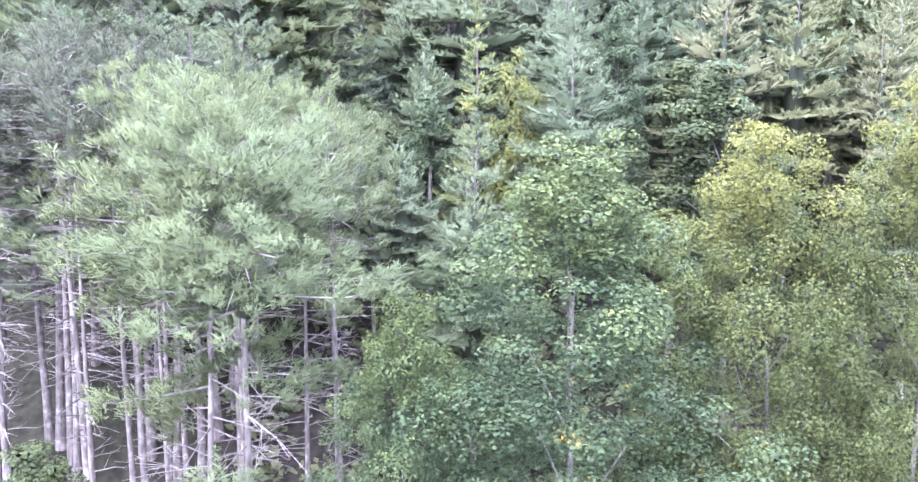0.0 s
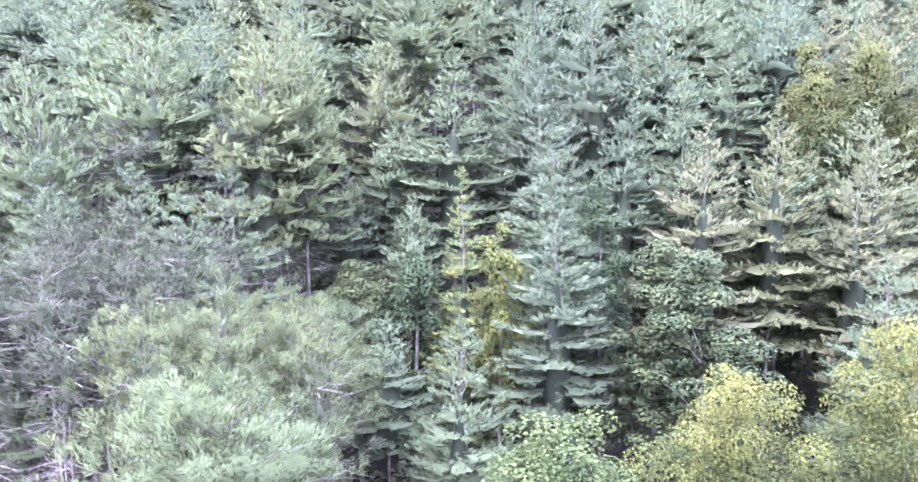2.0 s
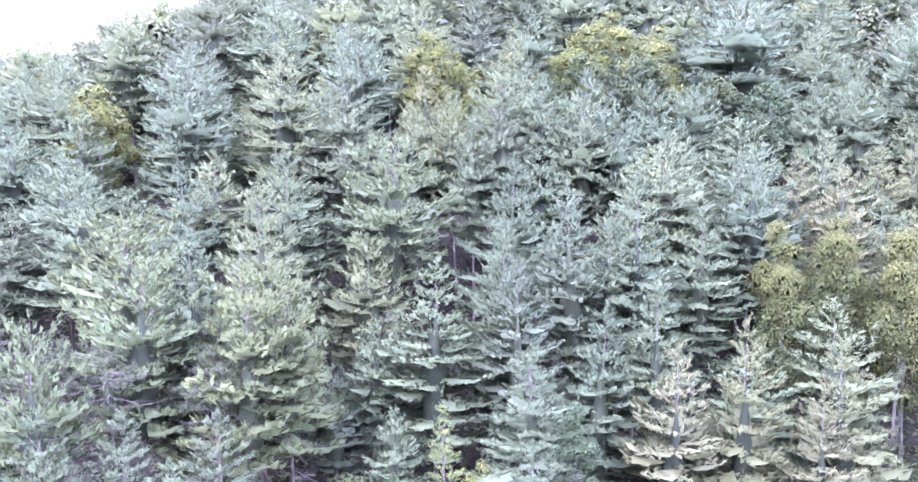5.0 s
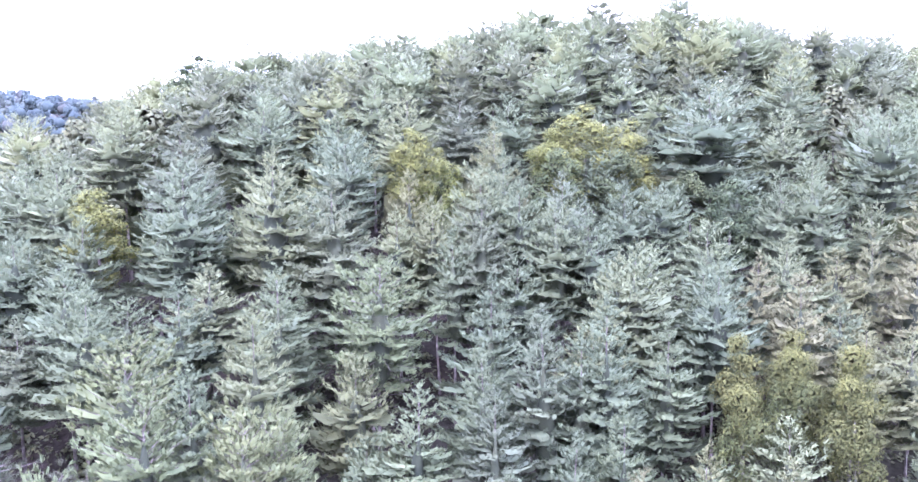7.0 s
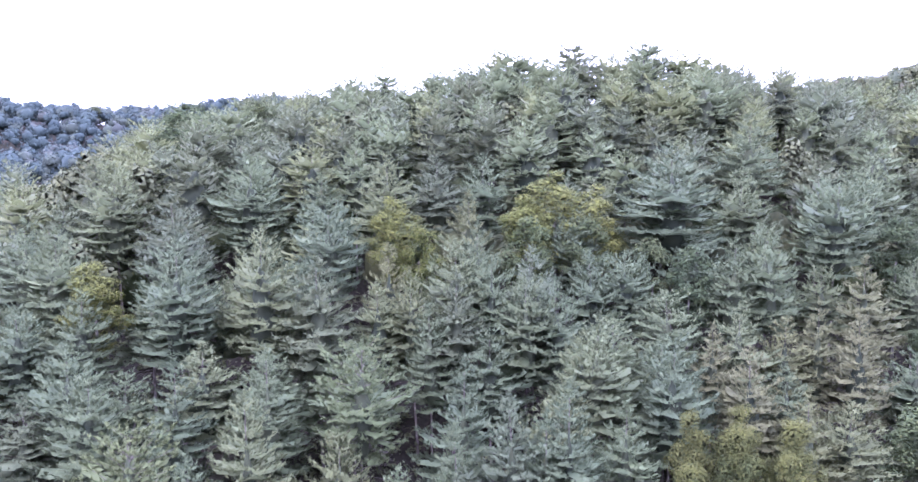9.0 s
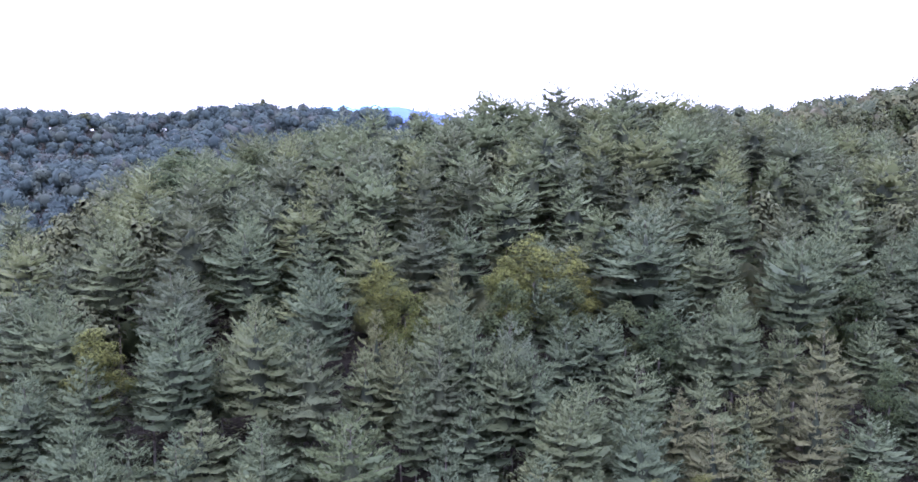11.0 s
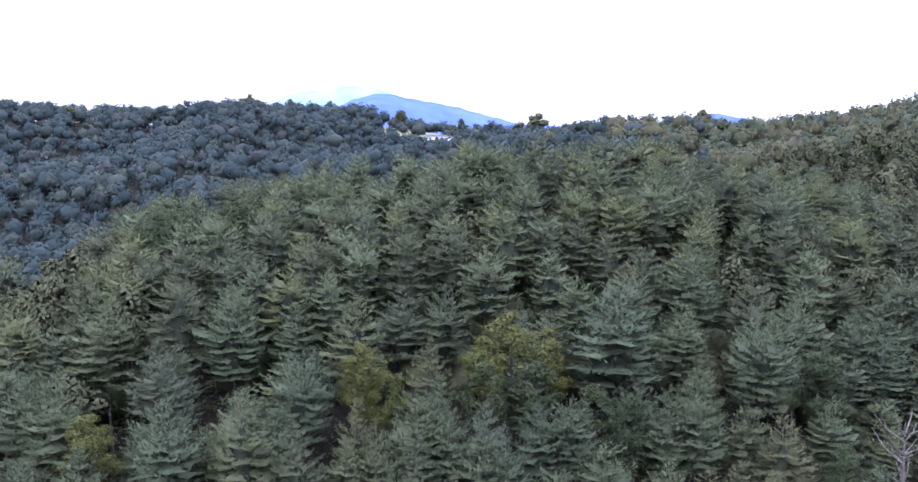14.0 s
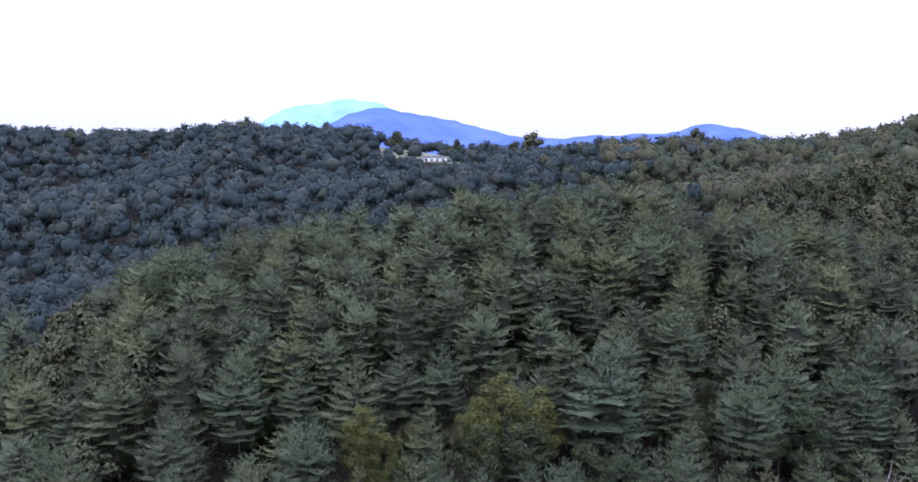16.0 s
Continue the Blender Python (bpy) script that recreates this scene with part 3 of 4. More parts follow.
def joined_woods(name, label, spots, rng):
    """Many trees in one mesh: spots of pattern, its size, x, y, top, radius, and material slot."""
    verts, faces, slots, shade, at = [], [], [], [], 0
    for proto, size, x, y, top, r, slot in spots:
        base = ground_at(x, y) - 0.15
        turn = rng.uniform(0, 6.283)
        c, s = math.cos(turn), math.sin(turn)
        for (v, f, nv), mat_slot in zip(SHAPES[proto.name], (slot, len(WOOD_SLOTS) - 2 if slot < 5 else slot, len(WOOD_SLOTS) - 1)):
            w = v * np.array([r / size[1], r / size[1], (top - base) / size[0]])
            verts.append(np.stack([w[:, 0] * c - w[:, 1] * s + x, w[:, 0] * s + w[:, 1] * c + y, w[:, 2] + base], 1))
            shade.append(np.stack([nv[:, 0] * c - nv[:, 1] * s, nv[:, 0] * s + nv[:, 1] * c, nv[:, 2]], 1))
            faces.append(f + at)
            slots.append(np.full(len(f), mat_slot))
            at += len(v)
    me = bpy.data.meshes.new(name)
    me.from_pydata(np.concatenate(verts).tolist(), [], np.concatenate(faces).tolist())
    me.shade_smooth()
    soften(me, np.concatenate(shade))
    for mat in WOOD_SLOTS:
        me.materials.append(mat)
    me.polygons.foreach_set("material_index", np.concatenate(slots).astype(np.int32))
    return tagged(new(name, me), label, "woods", kind="stuff")


WOOD_SLOTS = PINE_TINTS + [LEAF, LEAF_FAR, CROWN_SHADE, BARK]


def retire(*protos):
    """Takes the patterns away once all copies stand."""
    for ob in protos:
        for o in (*ob.children_recursive, ob):
            bpy.data.objects.remove(o)


rng = np.random.default_rng(11)

PINE_LABEL = "tall white pine with soft blue-green needles in tiers"
# patterns: near pines with fine needles
FOOT, SLOPE = "pines at the foot of the hill", "pines on the slope"
OPEN_LABEL = "white pine with open grey-green boughs and a bare lower trunk"
near_full = [pine("white_pine", "white pine with full blue-green crown and tiered boughs", FOOT, s, 22, 3.4, 0.38, 9500, 0.34, 0.19, 3, 0.024, PINE_BLUE, taper=0.8, full=0.62, step=1.0, limbs=True, core=0.18, pad=0.42, clump=4, puff=0.3, slim=0.1) for s in (1, 2, 3)]
near_dome = [pine("white_pine", "white pine with a broad pale-green dome on a bare grey trunk", FOOT, s, 22, 4.0, 0.73, 13000, 0.28, 0.17, 4, 0.02, PINE_PALE, taper=0.5, full=0.7, blunt=0.1, step=0.66, dead=40, straggle=7, own_branches=True, limbs=True, core=0.2, lift=44, ragged=0.34, thick=1.8, pad=0.0, clump=18, puff=0.8, slim=0.085) for s in (4, 5)]
near_thin = [pine("white_pine", "thin white pine with a high sparse crown and bare dead branches", FOOT, s, 23, 2.8, 0.82, 2000, 0.3, 0.2, 2, 0.028, PINE_DULL, taper=0.55, dead=64, step=0.9, own_branches=True, limbs=True, core=0.1, ragged=0.38, pad=0.0, clump=14, puff=0.8, slim=0.09) for s in (6, 7)]
near_gold = [pine("white_pine", "young white pine with a yellowing top", FOOT, 8, 22, 2.6, 0.2, 7000, 0.34, 0.2, 2, 0.028, PINE_GOLD, taper=0.85, full=0.8, limbs=True, step=1.0, core=0.18, pad=0.42, clump=4, puff=0.3, slim=0.1)]
near_bare = pine("white_pine", "slender white pine with a bare dead trunk and thin top", FOOT, 9, 23, 2.6, 0.82, 1700, 0.32, 0.2, 1, 0.028, PINE_DULL, taper=0.5, dead=50, step=0.9, core=0.1, ragged=0.38, pad=0.0, clump=14, puff=0.8, slim=0.09)
# patterns: pines of the slope
low_full = [pine("white_pine", PINE_LABEL, SLOPE, s, 20, 3.6, 0.36, 5400, 0.44, 0.26, 1, 0.05, m, taper=t, full=0.62, step=1.0, core=0.2, pad=0.5, clump=3, slim=0.13) for s, t, m in ((25, 0.85, PINE_BLUE), (26, 0.75, PINE), (27, 0.9, PINE_BLUE))]
low_olive = [pine("white_pine", "white pine with olive-green tiered boughs", SLOPE, s, 20, 3.6, 0.36, 5000, 0.44, 0.26, 1, 0.05, PINE_OLIVE, taper=t, full=0.7, step=1.15, ragged=0.28, core=0.2, pad=0.5, clump=3, slim=0.13) for s, t in ((28, 0.85), (29, 0.8))]
low_thin = [pine("white_pine", OPEN_LABEL, SLOPE, s, 20, 3.6, 0.52, 4800, 0.44, 0.26, 1, 0.05, PINE_PALE, taper=0.5, full=0.6, blunt=0.08, dead=36, step=1.0, limbs=True, ragged=0.34, core=0.2, pad=0.44, clump=4, puff=0.3) for s in (33, 34)]
mid_full = [pine("white_pine", PINE_LABEL, SLOPE, s, 20, 3.9, 0.44, 2100, 0.58, 0.34, 2, 0.08, m, taper=t, full=f, blunt=b, step=1.0, ragged=0.28, trunk_sides=5) for s, t, f, b, m in ((21, 0.8, 0.62, 0.04, PINE), (22, 0.7, 0.55, 0.06, PINE_BLUE), (23, 0.85, 0.7, 0.03, PINE), (24, 0.65, 0.6, 0.08, PINE_SOFT))]
mid_thin = [pine("white_pine", OPEN_LABEL, SLOPE, s, 20, 3.9, 0.45, 1800, 0.58, 0.34, 2, 0.08, PINE_SOFT, taper=0.6, full=0.6, dead=14, step=1.2, blunt=0.06, ragged=0.35, core=0.3, trunk_sides=5) for s in (31, 32)]
mid_round = [pine("white_pine", "white pine with a rounded blue-grey crown", SLOPE, s, 20, 3.9, 0.5, 2200, 0.56, 0.34, 2, 0.08, PINE_BLUE, taper=0.5, full=0.5, blunt=0.14, step=0.9, ragged=0.18, lift=48, trunk_sides=5) for s in (35, 36)]
mid_olive = [pine("white_pine", "white pine with olive-green tiered boughs", SLOPE, s, 20, 3.9, 0.42, 2000, 0.58, 0.34, 2, 0.08, PINE_OLIVE, taper=t, full=0.7, step=1.1, ragged=0.3, trunk_sides=5) for s, t in ((37, 0.85), (38, 0.75))]
far_full = [pine("white_pine", "white pine with a dense grey-green crown", "pines on the upper hill", s, 20, 3.6, 0.5, 850, 0.72, 0.42, 1, 0.1, ring=(3.6, 2.0), taper=t, full=f, blunt=b, step=1.05, trunk_sides=3, core=0.4, fan=0.42, ragged=0.2, uneven=0.6, thick=1.4, pad=0.55, pad_from=0.13, shoot=0.5) for s, t, f, b in ((41, 0.65, 0.6, 0.12), (42, 0.55, 0.55, 0.14), (43, 0.75, 0.7, 0.08), (44, 0.6, 0.65, 0.11), (45, 0.5, 0.5, 0.18), (46, 0.7, 0.65, 0.10))]
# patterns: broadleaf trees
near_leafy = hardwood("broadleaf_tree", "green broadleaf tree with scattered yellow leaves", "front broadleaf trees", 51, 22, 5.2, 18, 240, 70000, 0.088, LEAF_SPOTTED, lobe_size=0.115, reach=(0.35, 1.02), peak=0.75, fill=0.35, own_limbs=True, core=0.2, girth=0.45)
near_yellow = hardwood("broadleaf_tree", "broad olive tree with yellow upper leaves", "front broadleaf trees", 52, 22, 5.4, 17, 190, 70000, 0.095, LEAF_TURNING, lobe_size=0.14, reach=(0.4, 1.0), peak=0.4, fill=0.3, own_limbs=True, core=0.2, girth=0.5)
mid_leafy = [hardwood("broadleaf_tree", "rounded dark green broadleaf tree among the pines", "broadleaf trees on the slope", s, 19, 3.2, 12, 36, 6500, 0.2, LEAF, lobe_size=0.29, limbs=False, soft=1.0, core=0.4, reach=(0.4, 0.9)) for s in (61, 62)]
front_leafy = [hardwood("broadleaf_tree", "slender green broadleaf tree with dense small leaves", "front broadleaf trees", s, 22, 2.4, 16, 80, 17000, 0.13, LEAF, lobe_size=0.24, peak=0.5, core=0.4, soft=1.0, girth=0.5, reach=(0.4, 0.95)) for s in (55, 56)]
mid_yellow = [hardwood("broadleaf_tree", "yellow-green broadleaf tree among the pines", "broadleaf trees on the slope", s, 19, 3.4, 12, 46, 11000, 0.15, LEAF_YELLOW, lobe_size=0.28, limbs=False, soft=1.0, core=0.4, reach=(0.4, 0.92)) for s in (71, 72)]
olive_leafy = [hardwood("broadleaf_tree", "olive-green broadleaf tree with top leaves coloured as lit", "broadleaf trees on the slope", s, 19, 3.4, 12, 46, 11000, 0.15, LEAF_OLIVE, lobe_size=0.28, limbs=False, soft=1.0, core=0.4, reach=(0.4, 0.92)) for s in (73, 74)]
far_leafy = [hardwood("broadleaf_tree", "dark green round-crowned broadleaf tree", "broadleaf trees behind the hill", s, 17, 4.6, 11, 20, 1000, 0.62, m, lobe_size=0.36, limbs=False, soft=1.0) for s, m in ((81, LEAF_FAR), (82, LEAF_FAR), (83, LEAF))]
PATTERNS = [near_bare] + low_full + low_olive + low_thin + mid_round + mid_olive + near_full + near_dome + near_thin + near_gold + mid_full + mid_thin + far_full + [near_leafy, near_yellow] + front_leafy + mid_leafy + mid_yellow + olive_leafy + far_leafy


BROAD = 1.3
UPPER = []           # trees of the joined woods


def crest_lift(x, y):
    return float(np.interp(x, [-20, 6, 14, 22, 35, 48, 60, 82, 100], [-0.4, -0.5, 0.4, 1.6, 2.5, 2.5, 2.0, 1.4, 0.8])) if y > 135 else 0.5


def upper(patterns, size, spots):
    for i, (x, y, top, r) in enumerate(spots):
        r, top = 1.2 * r, top + crest_lift(x, y)
        UPPER.append((patterns[i % len(patterns)], size, x, y, top, r, int(rng.integers(5)) if patterns is far_full else 5))
        PLACED.append((x, y, r))


def spread(patterns, size, spots):
    for i, (x, y, top, r) in enumerate(spots):
        stand(patterns[i % len(patterns)], size, [(x, y, top, r * (1.25 if patterns is near_full else 1.12 if y < 48 else BROAD if patterns[0].name.startswith("white") else 1.15))], rng)


# foot of the hill: x, y, top, crown radius
spread(near_dome, (22, 4.0), [(-7.9, 26.8, 18.4, 3.6), (-6.0, 26.3, 18.4, 4.0), (-10.5, 31.8, 19.4, 2.8), (-7.9, 32.9, 19.6, 2.9), (-6.0, 34.6, 18.9, 2.6), (-5.0, 38.3, 18.5, 2.6)])
spread(near_thin, (23, 2.8), [(-14.5, 33.8, 21.0, 2.6), (-13.3, 32.0, 19.4, 2.0), (-17.3, 34.4, 20.5, 2.3), (-15.9, 36.4, 21.5, 2.3), (-12.6, 35.6, 20.6, 2.2)])
stand(near_bare, (23, 2.6), [(-19.6, 37.4, 21.5, 2.4), (-21.4, 40.2, 22.0, 2.4), (-16.8, 39.2, 21.6, 2.2), (-14.2, 39.8, 22.0, 2.3), (-12.4, 38.6, 21.2, 2.2), (-9.0, 36.4, 20.0, 2.2),
                            (-10.9, 35.2, 20.2, 2.0), (-18.6, 35.9, 20.8, 2.2), (-22.4, 43.6, 24.0, 2.4), (-13.6, 36.8, 20.8, 2.0), (-9.6, 29.6, 18.6, 1.8), (-4.4, 31.8, 17.6, 2.0)], rng)
for k in range(34):
    x, y = rng.uniform(-34, -9), rng.uniform(36, 56)
    stand(near_bare if k % 3 == 0 or y < 42 else near_thin[k % len(near_thin)], (23, 2.6), [(x, y, float(canopy(x, y)) + rng.uniform(-4.0, -0.5), 2.8)], rng)
spread(near_full, (22, 3.2), [(-11.1, 41.0, 22.8, 3.0), (-10.2, 44.9, 23.6, 2.8), (-17.9, 40.4, 22.8, 2.9), (-18.6, 42.9, 24.4, 2.7), (-15.0, 44.6, 23.8, 2.5),
                              (0.9, 37.3, 17.7, 2.3), (5.3, 43.4, 22.3, 2.9), (5.8, 50.3, 25.6, 3.1), (21.8, 43.9, 19.2, 2.8)])
spread(near_gold, (22, 2.6), [(0.8, 47.5, 23.4, 2.4)])
stand(near_leafy, (22, 5.2), [(3.0, 25.6, 17.4, 7.0), (-1.6, 24.0, 13.2, 3.8)], rng)
stand(near_yellow, (22, 5.4), [(11.2, 30.6, 17.6, 5.0), (15.2, 29.6, 19.2, 4.8)], rng)
spread(front_leafy, (22, 2.4), [(-4.4, 46.8, 18.6, 1.9), (9.8, 42.8, 20.2, 2.9), (12.4, 41.0, 20.0, 3.0), (8.3, 47.5, 23.0, 1.8), (-12.6, 25.5, 8.3, 2.0)])
spread(mid_leafy, (19, 3.2), [(14.0, 36.5, 9.5, 2.6), (18.4, 35.0, 11.0, 2.8), (9.2, 34.0, 8.0, 2.2), (21.8, 37.0, 11.5, 2.6), (6.4, 33.0, 6.5, 2.2)])
spread(mid_yellow, (19, 3.4), [(2.7, 45.2, 20.8, 1.5)])
# lower slope
spread(low_full, (20, 3.6), [(0.6, 57.5, 29.5, 3.3), (6.2, 57.3, 29.4, 2.7),
                             (10.2, 54.3, 27.0, 2.8), (14.8, 56.0, 28.2, 2.6), (4.8, 61.0, 32.1, 2.5), (19.2, 65.3, 32.5, 3.0), (-13.5, 55.2, 31.9, 3.0), (-11.1, 61.2, 34.6, 3.1),
                             (12.4, 61.6, 32.6, 2.7), (14.3, 62.5, 34.7, 3.3), (9.4, 62.0, 34.1, 2.9), (6.4, 65.6, 36.0, 3.0), (-18.5, 69.6, 35.3, 3.0), (-10.6, 69.4, 36.4, 3.0)])
spread(low_olive, (20, 3.6), [(14.5, 50.2, 25.5, 3.6), (18.5, 51.9, 26.6, 2.8), (22.3, 50.1, 23.2, 2.8), (25.6, 53.4, 25.2, 3.2)])
spread(low_thin, (20, 3.6), [(-9.8, 50.3, 30.2, 3.2), (-16.6, 51.8, 30.4, 3.3), (-2.6, 67.5, 37.3, 3.4), (-20.0, 45.6, 27.9, 3.0), (-20.2, 61.0, 32.4, 3.3), (-7.6, 52.2, 29.4, 2.6)])
spread(olive_leafy, (19, 3.4), [(26.0, 64.8, 31.0, 2.1), (28.1, 62.0, 30.4, 2.1), (31.6, 59.8, 28.8, 2.3), (23.6, 59.6, 28.4, 2.0), (30.5, 66.0, 31.2, 2.3), (34.5, 63.5, 30.2, 2.3)])
spread(mid_full, (20, 3.9), [(-26.0, 68.5, 35.1, 3.2), (-28.4, 73.5, 35.8, 3.0), (-31.4, 71.0, 31.8, 3.2), (18.7, 73.4, 37.3, 3.4), (26.8, 77.5, 35.3, 3.2), (25.5, 71.4, 36.0, 3.2), (4.0, 78.0, 38.5, 2.6), (13.6, 80.6, 40.5, 2.9), (17.5, 73.6, 36.4, 2.8), (17.2, 80.7, 40.0, 2.6)])
spread(mid_olive, (20, 3.9), [(32.2, 79.4, 36.0, 2.4), (33.3, 72.5, 34.8, 3.0), (36.8, 69.0, 31.6, 3.2), (40.2, 80.6, 36.0, 3.0), (44.5, 82.0, 37.6, 2.3), (46.6, 78.8, 36.6, 3.0), (51.9, 88.5, 41.2, 3.4), (0.1, 86.0, 43.5, 2.4), (9.2, 97.0, 48.4, 3.0)])
# middle of the slope
spread(mid_round, (20, 3.9), [(53.7, 99.3, 50.0, 3.9), (-6.4, 92.4, 47.4, 3.2), (25.7, 89.0, 42.1, 2.6), (21.2, 96.5, 45.2, 2.6)])
spread(mid_full[1:2], (20, 3.9), [(34.9, 103.4, 53.4, 5.6)])
spread(mid_full, (20, 3.9), [(-13.2, 83.0, 45.7, 3.8), (-20.6, 83.2, 44.4, 3.8), (-6.7, 79.9, 43.1, 3.4), (6.8, 86.2, 43.8, 3.1),
                             (9.7, 88.6, 45.4, 2.3), (10.4, 84.9, 42.3, 2.6), (6.2, 80.3, 41.2, 2.8), (2.7, 82.1, 40.8, 2.5), (15.2, 85.3, 43.2, 3.0), (21.8, 88.1, 42.0, 2.6), (38.0, 89.0, 43.5, 3.1), (42.0, 89.8, 44.7, 3.2), (-30.2, 81.9, 39.7, 3.3), (-35.8, 81.9, 38.3, 3.1),
                             (-40.4, 94.8, 45.7, 3.5), (-35.0, 91.5, 45.1, 3.3)])
spread(mid_leafy, (19, 3.2), [(33.2, 91.0, 41.9, 2.7), (30.0, 92.8, 42.8, 2.7), (60.8, 88.5, 35.6, 2.6), (63.4, 102.0, 44.2, 3.2), (15.5, 95.0, 45.0, 3.0), (22.5, 96.0, 45.0, 3.0)])
spread(mid_yellow, (19, 3.4), [(20.2, 100.8, 50.4, 4.2), (16.0, 98.5, 47.6, 3.4), (24.6, 100.5, 48.8, 3.6), (0.6, 96.0, 47.6, 2.9), (3.8, 95.0, 45.6, 2.6), (-29.8, 87.2, 41.7, 3.2)])
spread(mid_full, (20, 3.9), [(-0.4, 103.4, 52.5, 3.7), (-17.1, 107.3, 52.3, 3.7), (-23.3, 96.4, 48.5, 3.9), (-33.4, 107.4, 51.7, 4.0), (-8.6, 109.0, 50.2, 3.2), (11.6, 111.0, 52.2, 3.2),
                             (6.1, 110.5, 52.6, 4.0), (63.9, 109.9, 52.0, 4.0), (73.9, 112.3, 48.2, 4.0), (81.0, 116.6, 49.7, 4.0), (50.0, 118.6, 58.2, 4.6),
                             (46.0, 109.0, 50.0, 3.6), (41.0, 121.0, 54.8, 3.6), (76.9, 108.7, 45.8, 3.6), (22.0, 103.5, 50.2, 3.2)])
# upper hill
upper(far_full, (20, 3.6), [(-24.8, 110.7, 53.4, 3.8), (-47.0, 112.0, 48.8, 3.8), (-40.2, 120.3, 52.0, 3.7), (-26.4, 121.7, 56.9, 4.0), (0.1, 121.6, 57.0, 3.5), (7.0, 122.1, 59.2, 4.2),
                             (14.6, 125.4, 59.3, 3.8), (18.5, 117.1, 56.6, 3.8), (23.7, 129.1, 61.3, 4.0), (30.1, 131.1, 60.6, 4.0), (43.9, 137.3, 61.7, 4.2), (43.1, 147.4, 67.3, 4.5),
                             (51.6, 141.8, 63.9, 4.2), (12.7, 140.5, 65.1, 4.2), (72.3, 124.8, 56.5, 4.2), (87.0, 138.3, 59.4, 4.5), (75.3, 147.5, 62.7, 4.4), (71.9, 158.7, 65.7, 4.4)])
upper(far_full, (20, 3.6), [(-22.7, 132.4, 60.0, 4.2), (-35.8, 132.0, 56.6, 4.0), (-28.9, 136.5, 59.8, 4.2), (-7.3, 142.3, 62.9, 4.4), (-15.0, 153.0, 61.7, 4.4), (1.7, 162.6, 64.8, 4.6),
                             (14.3, 172.0, 67.6, 4.6), (23.9, 166.8, 70.2, 4.8), (35.5, 169.3, 71.5, 5.4), (48.1, 165.0, 71.6, 5.0), (59.5, 178.0, 71.0, 4.8), (27.9, 138.5, 64.2, 4.2),
                             (100.1, 146.9, 57.3, 4.6), (86.5, 119.0, 53.5, 4.2), (110.5, 178.0, 63.4, 4.8), (-62.0, 149.0, 52.2, 4.4)])
spread(mid_leafy, (19, 3.2), [(-32.8, 148.4, 60.6, 5.0), (-21.1, 148.6, 61.2, 4.4)])

# a darker gap between the front pines, with young trees in it
spread(mid_full, (20, 3.9), [(-2.2, 52.5, 21.5, 1.9), (-3.6, 58.5, 25.5, 2.2), (-5.6, 57.0, 23.0, 2.0), (-4.4, 63.5, 30.5, 2.4), (-3.0, 44.0, 16.5, 2.4)])
spread(mid_leafy, (19, 3.2), [(-4.6, 51.0, 17.6, 2.2), (-1.6, 48.4, 18.6, 1.8), (-6.2, 45.0, 17.0, 2.0)])

# woods between the counted trees, a little lower than their tops
for i in range(45):
    for j in range(33):
        x, y = -84 + 7.0 * i + 3.5 * (j % 2) + rng.uniform(-1.8, 1.8), 44 + 6.4 * j + rng.uniform(-1.7, 1.7)
        if y < 46 or x < -0.62 * y - 4 or x > 1.0 * y + 6 or y > 184 and abs(x - 40) < 78:
            continue
        r = rng.uniform(3.6, 4.6)
        if min(math.hypot(x - p[0], y - p[1]) - 0.62 * p[2] for p in PLACED) < (0.45 if y < 100 else 0.6) * r:
            continue
        g = ground_at(x, y)
        hill = min(float(canopy(x, y)), g + 20.5)
        if y > 175 or hill < g + 12:
            hill = g + 19
        top = max(hill - rng.uniform(2.0, 6.0) if y < 112 else hill + 0.8 * crest_lift(x, y) - rng.uniform(-0.4, 2.0), g + 9)
        broad = rng.uniform() < (0.06 if y < 120 else 0.07) + 0.75 * float(ease(65, 110, x - 0.25 * (y - 100))) + 0.6 * float(ease(180, 215, y)) + (0.8 * float(ease(38, 50, -x)) if y > 95 else 0)
        if broad and y > 112:
            top -= 2.0
        if y > 100:
            pool, size = (far_leafy, (17, 4.6)) if broad else (far_full, (20, 3.6))
            UPPER.append((pool[int(rng.integers(len(pool)))], size, x, y, top, r * 1.05, (5 if rng.uniform() < 0.12 else 6) if broad else int(rng.integers(5))))
        else:
            pool, size = (mid_leafy, (19, 3.2)) if broad else (mid_full + mid_thin, (20, 3.9))
            stand(pool[int(rng.integers(len(pool)))], size, [(x, y, top, r)], rng)
        PLACED.append((x, y, r))

joined_woods("upper_woods", "dense pine woods covering the upper hill", UPPER, rng)


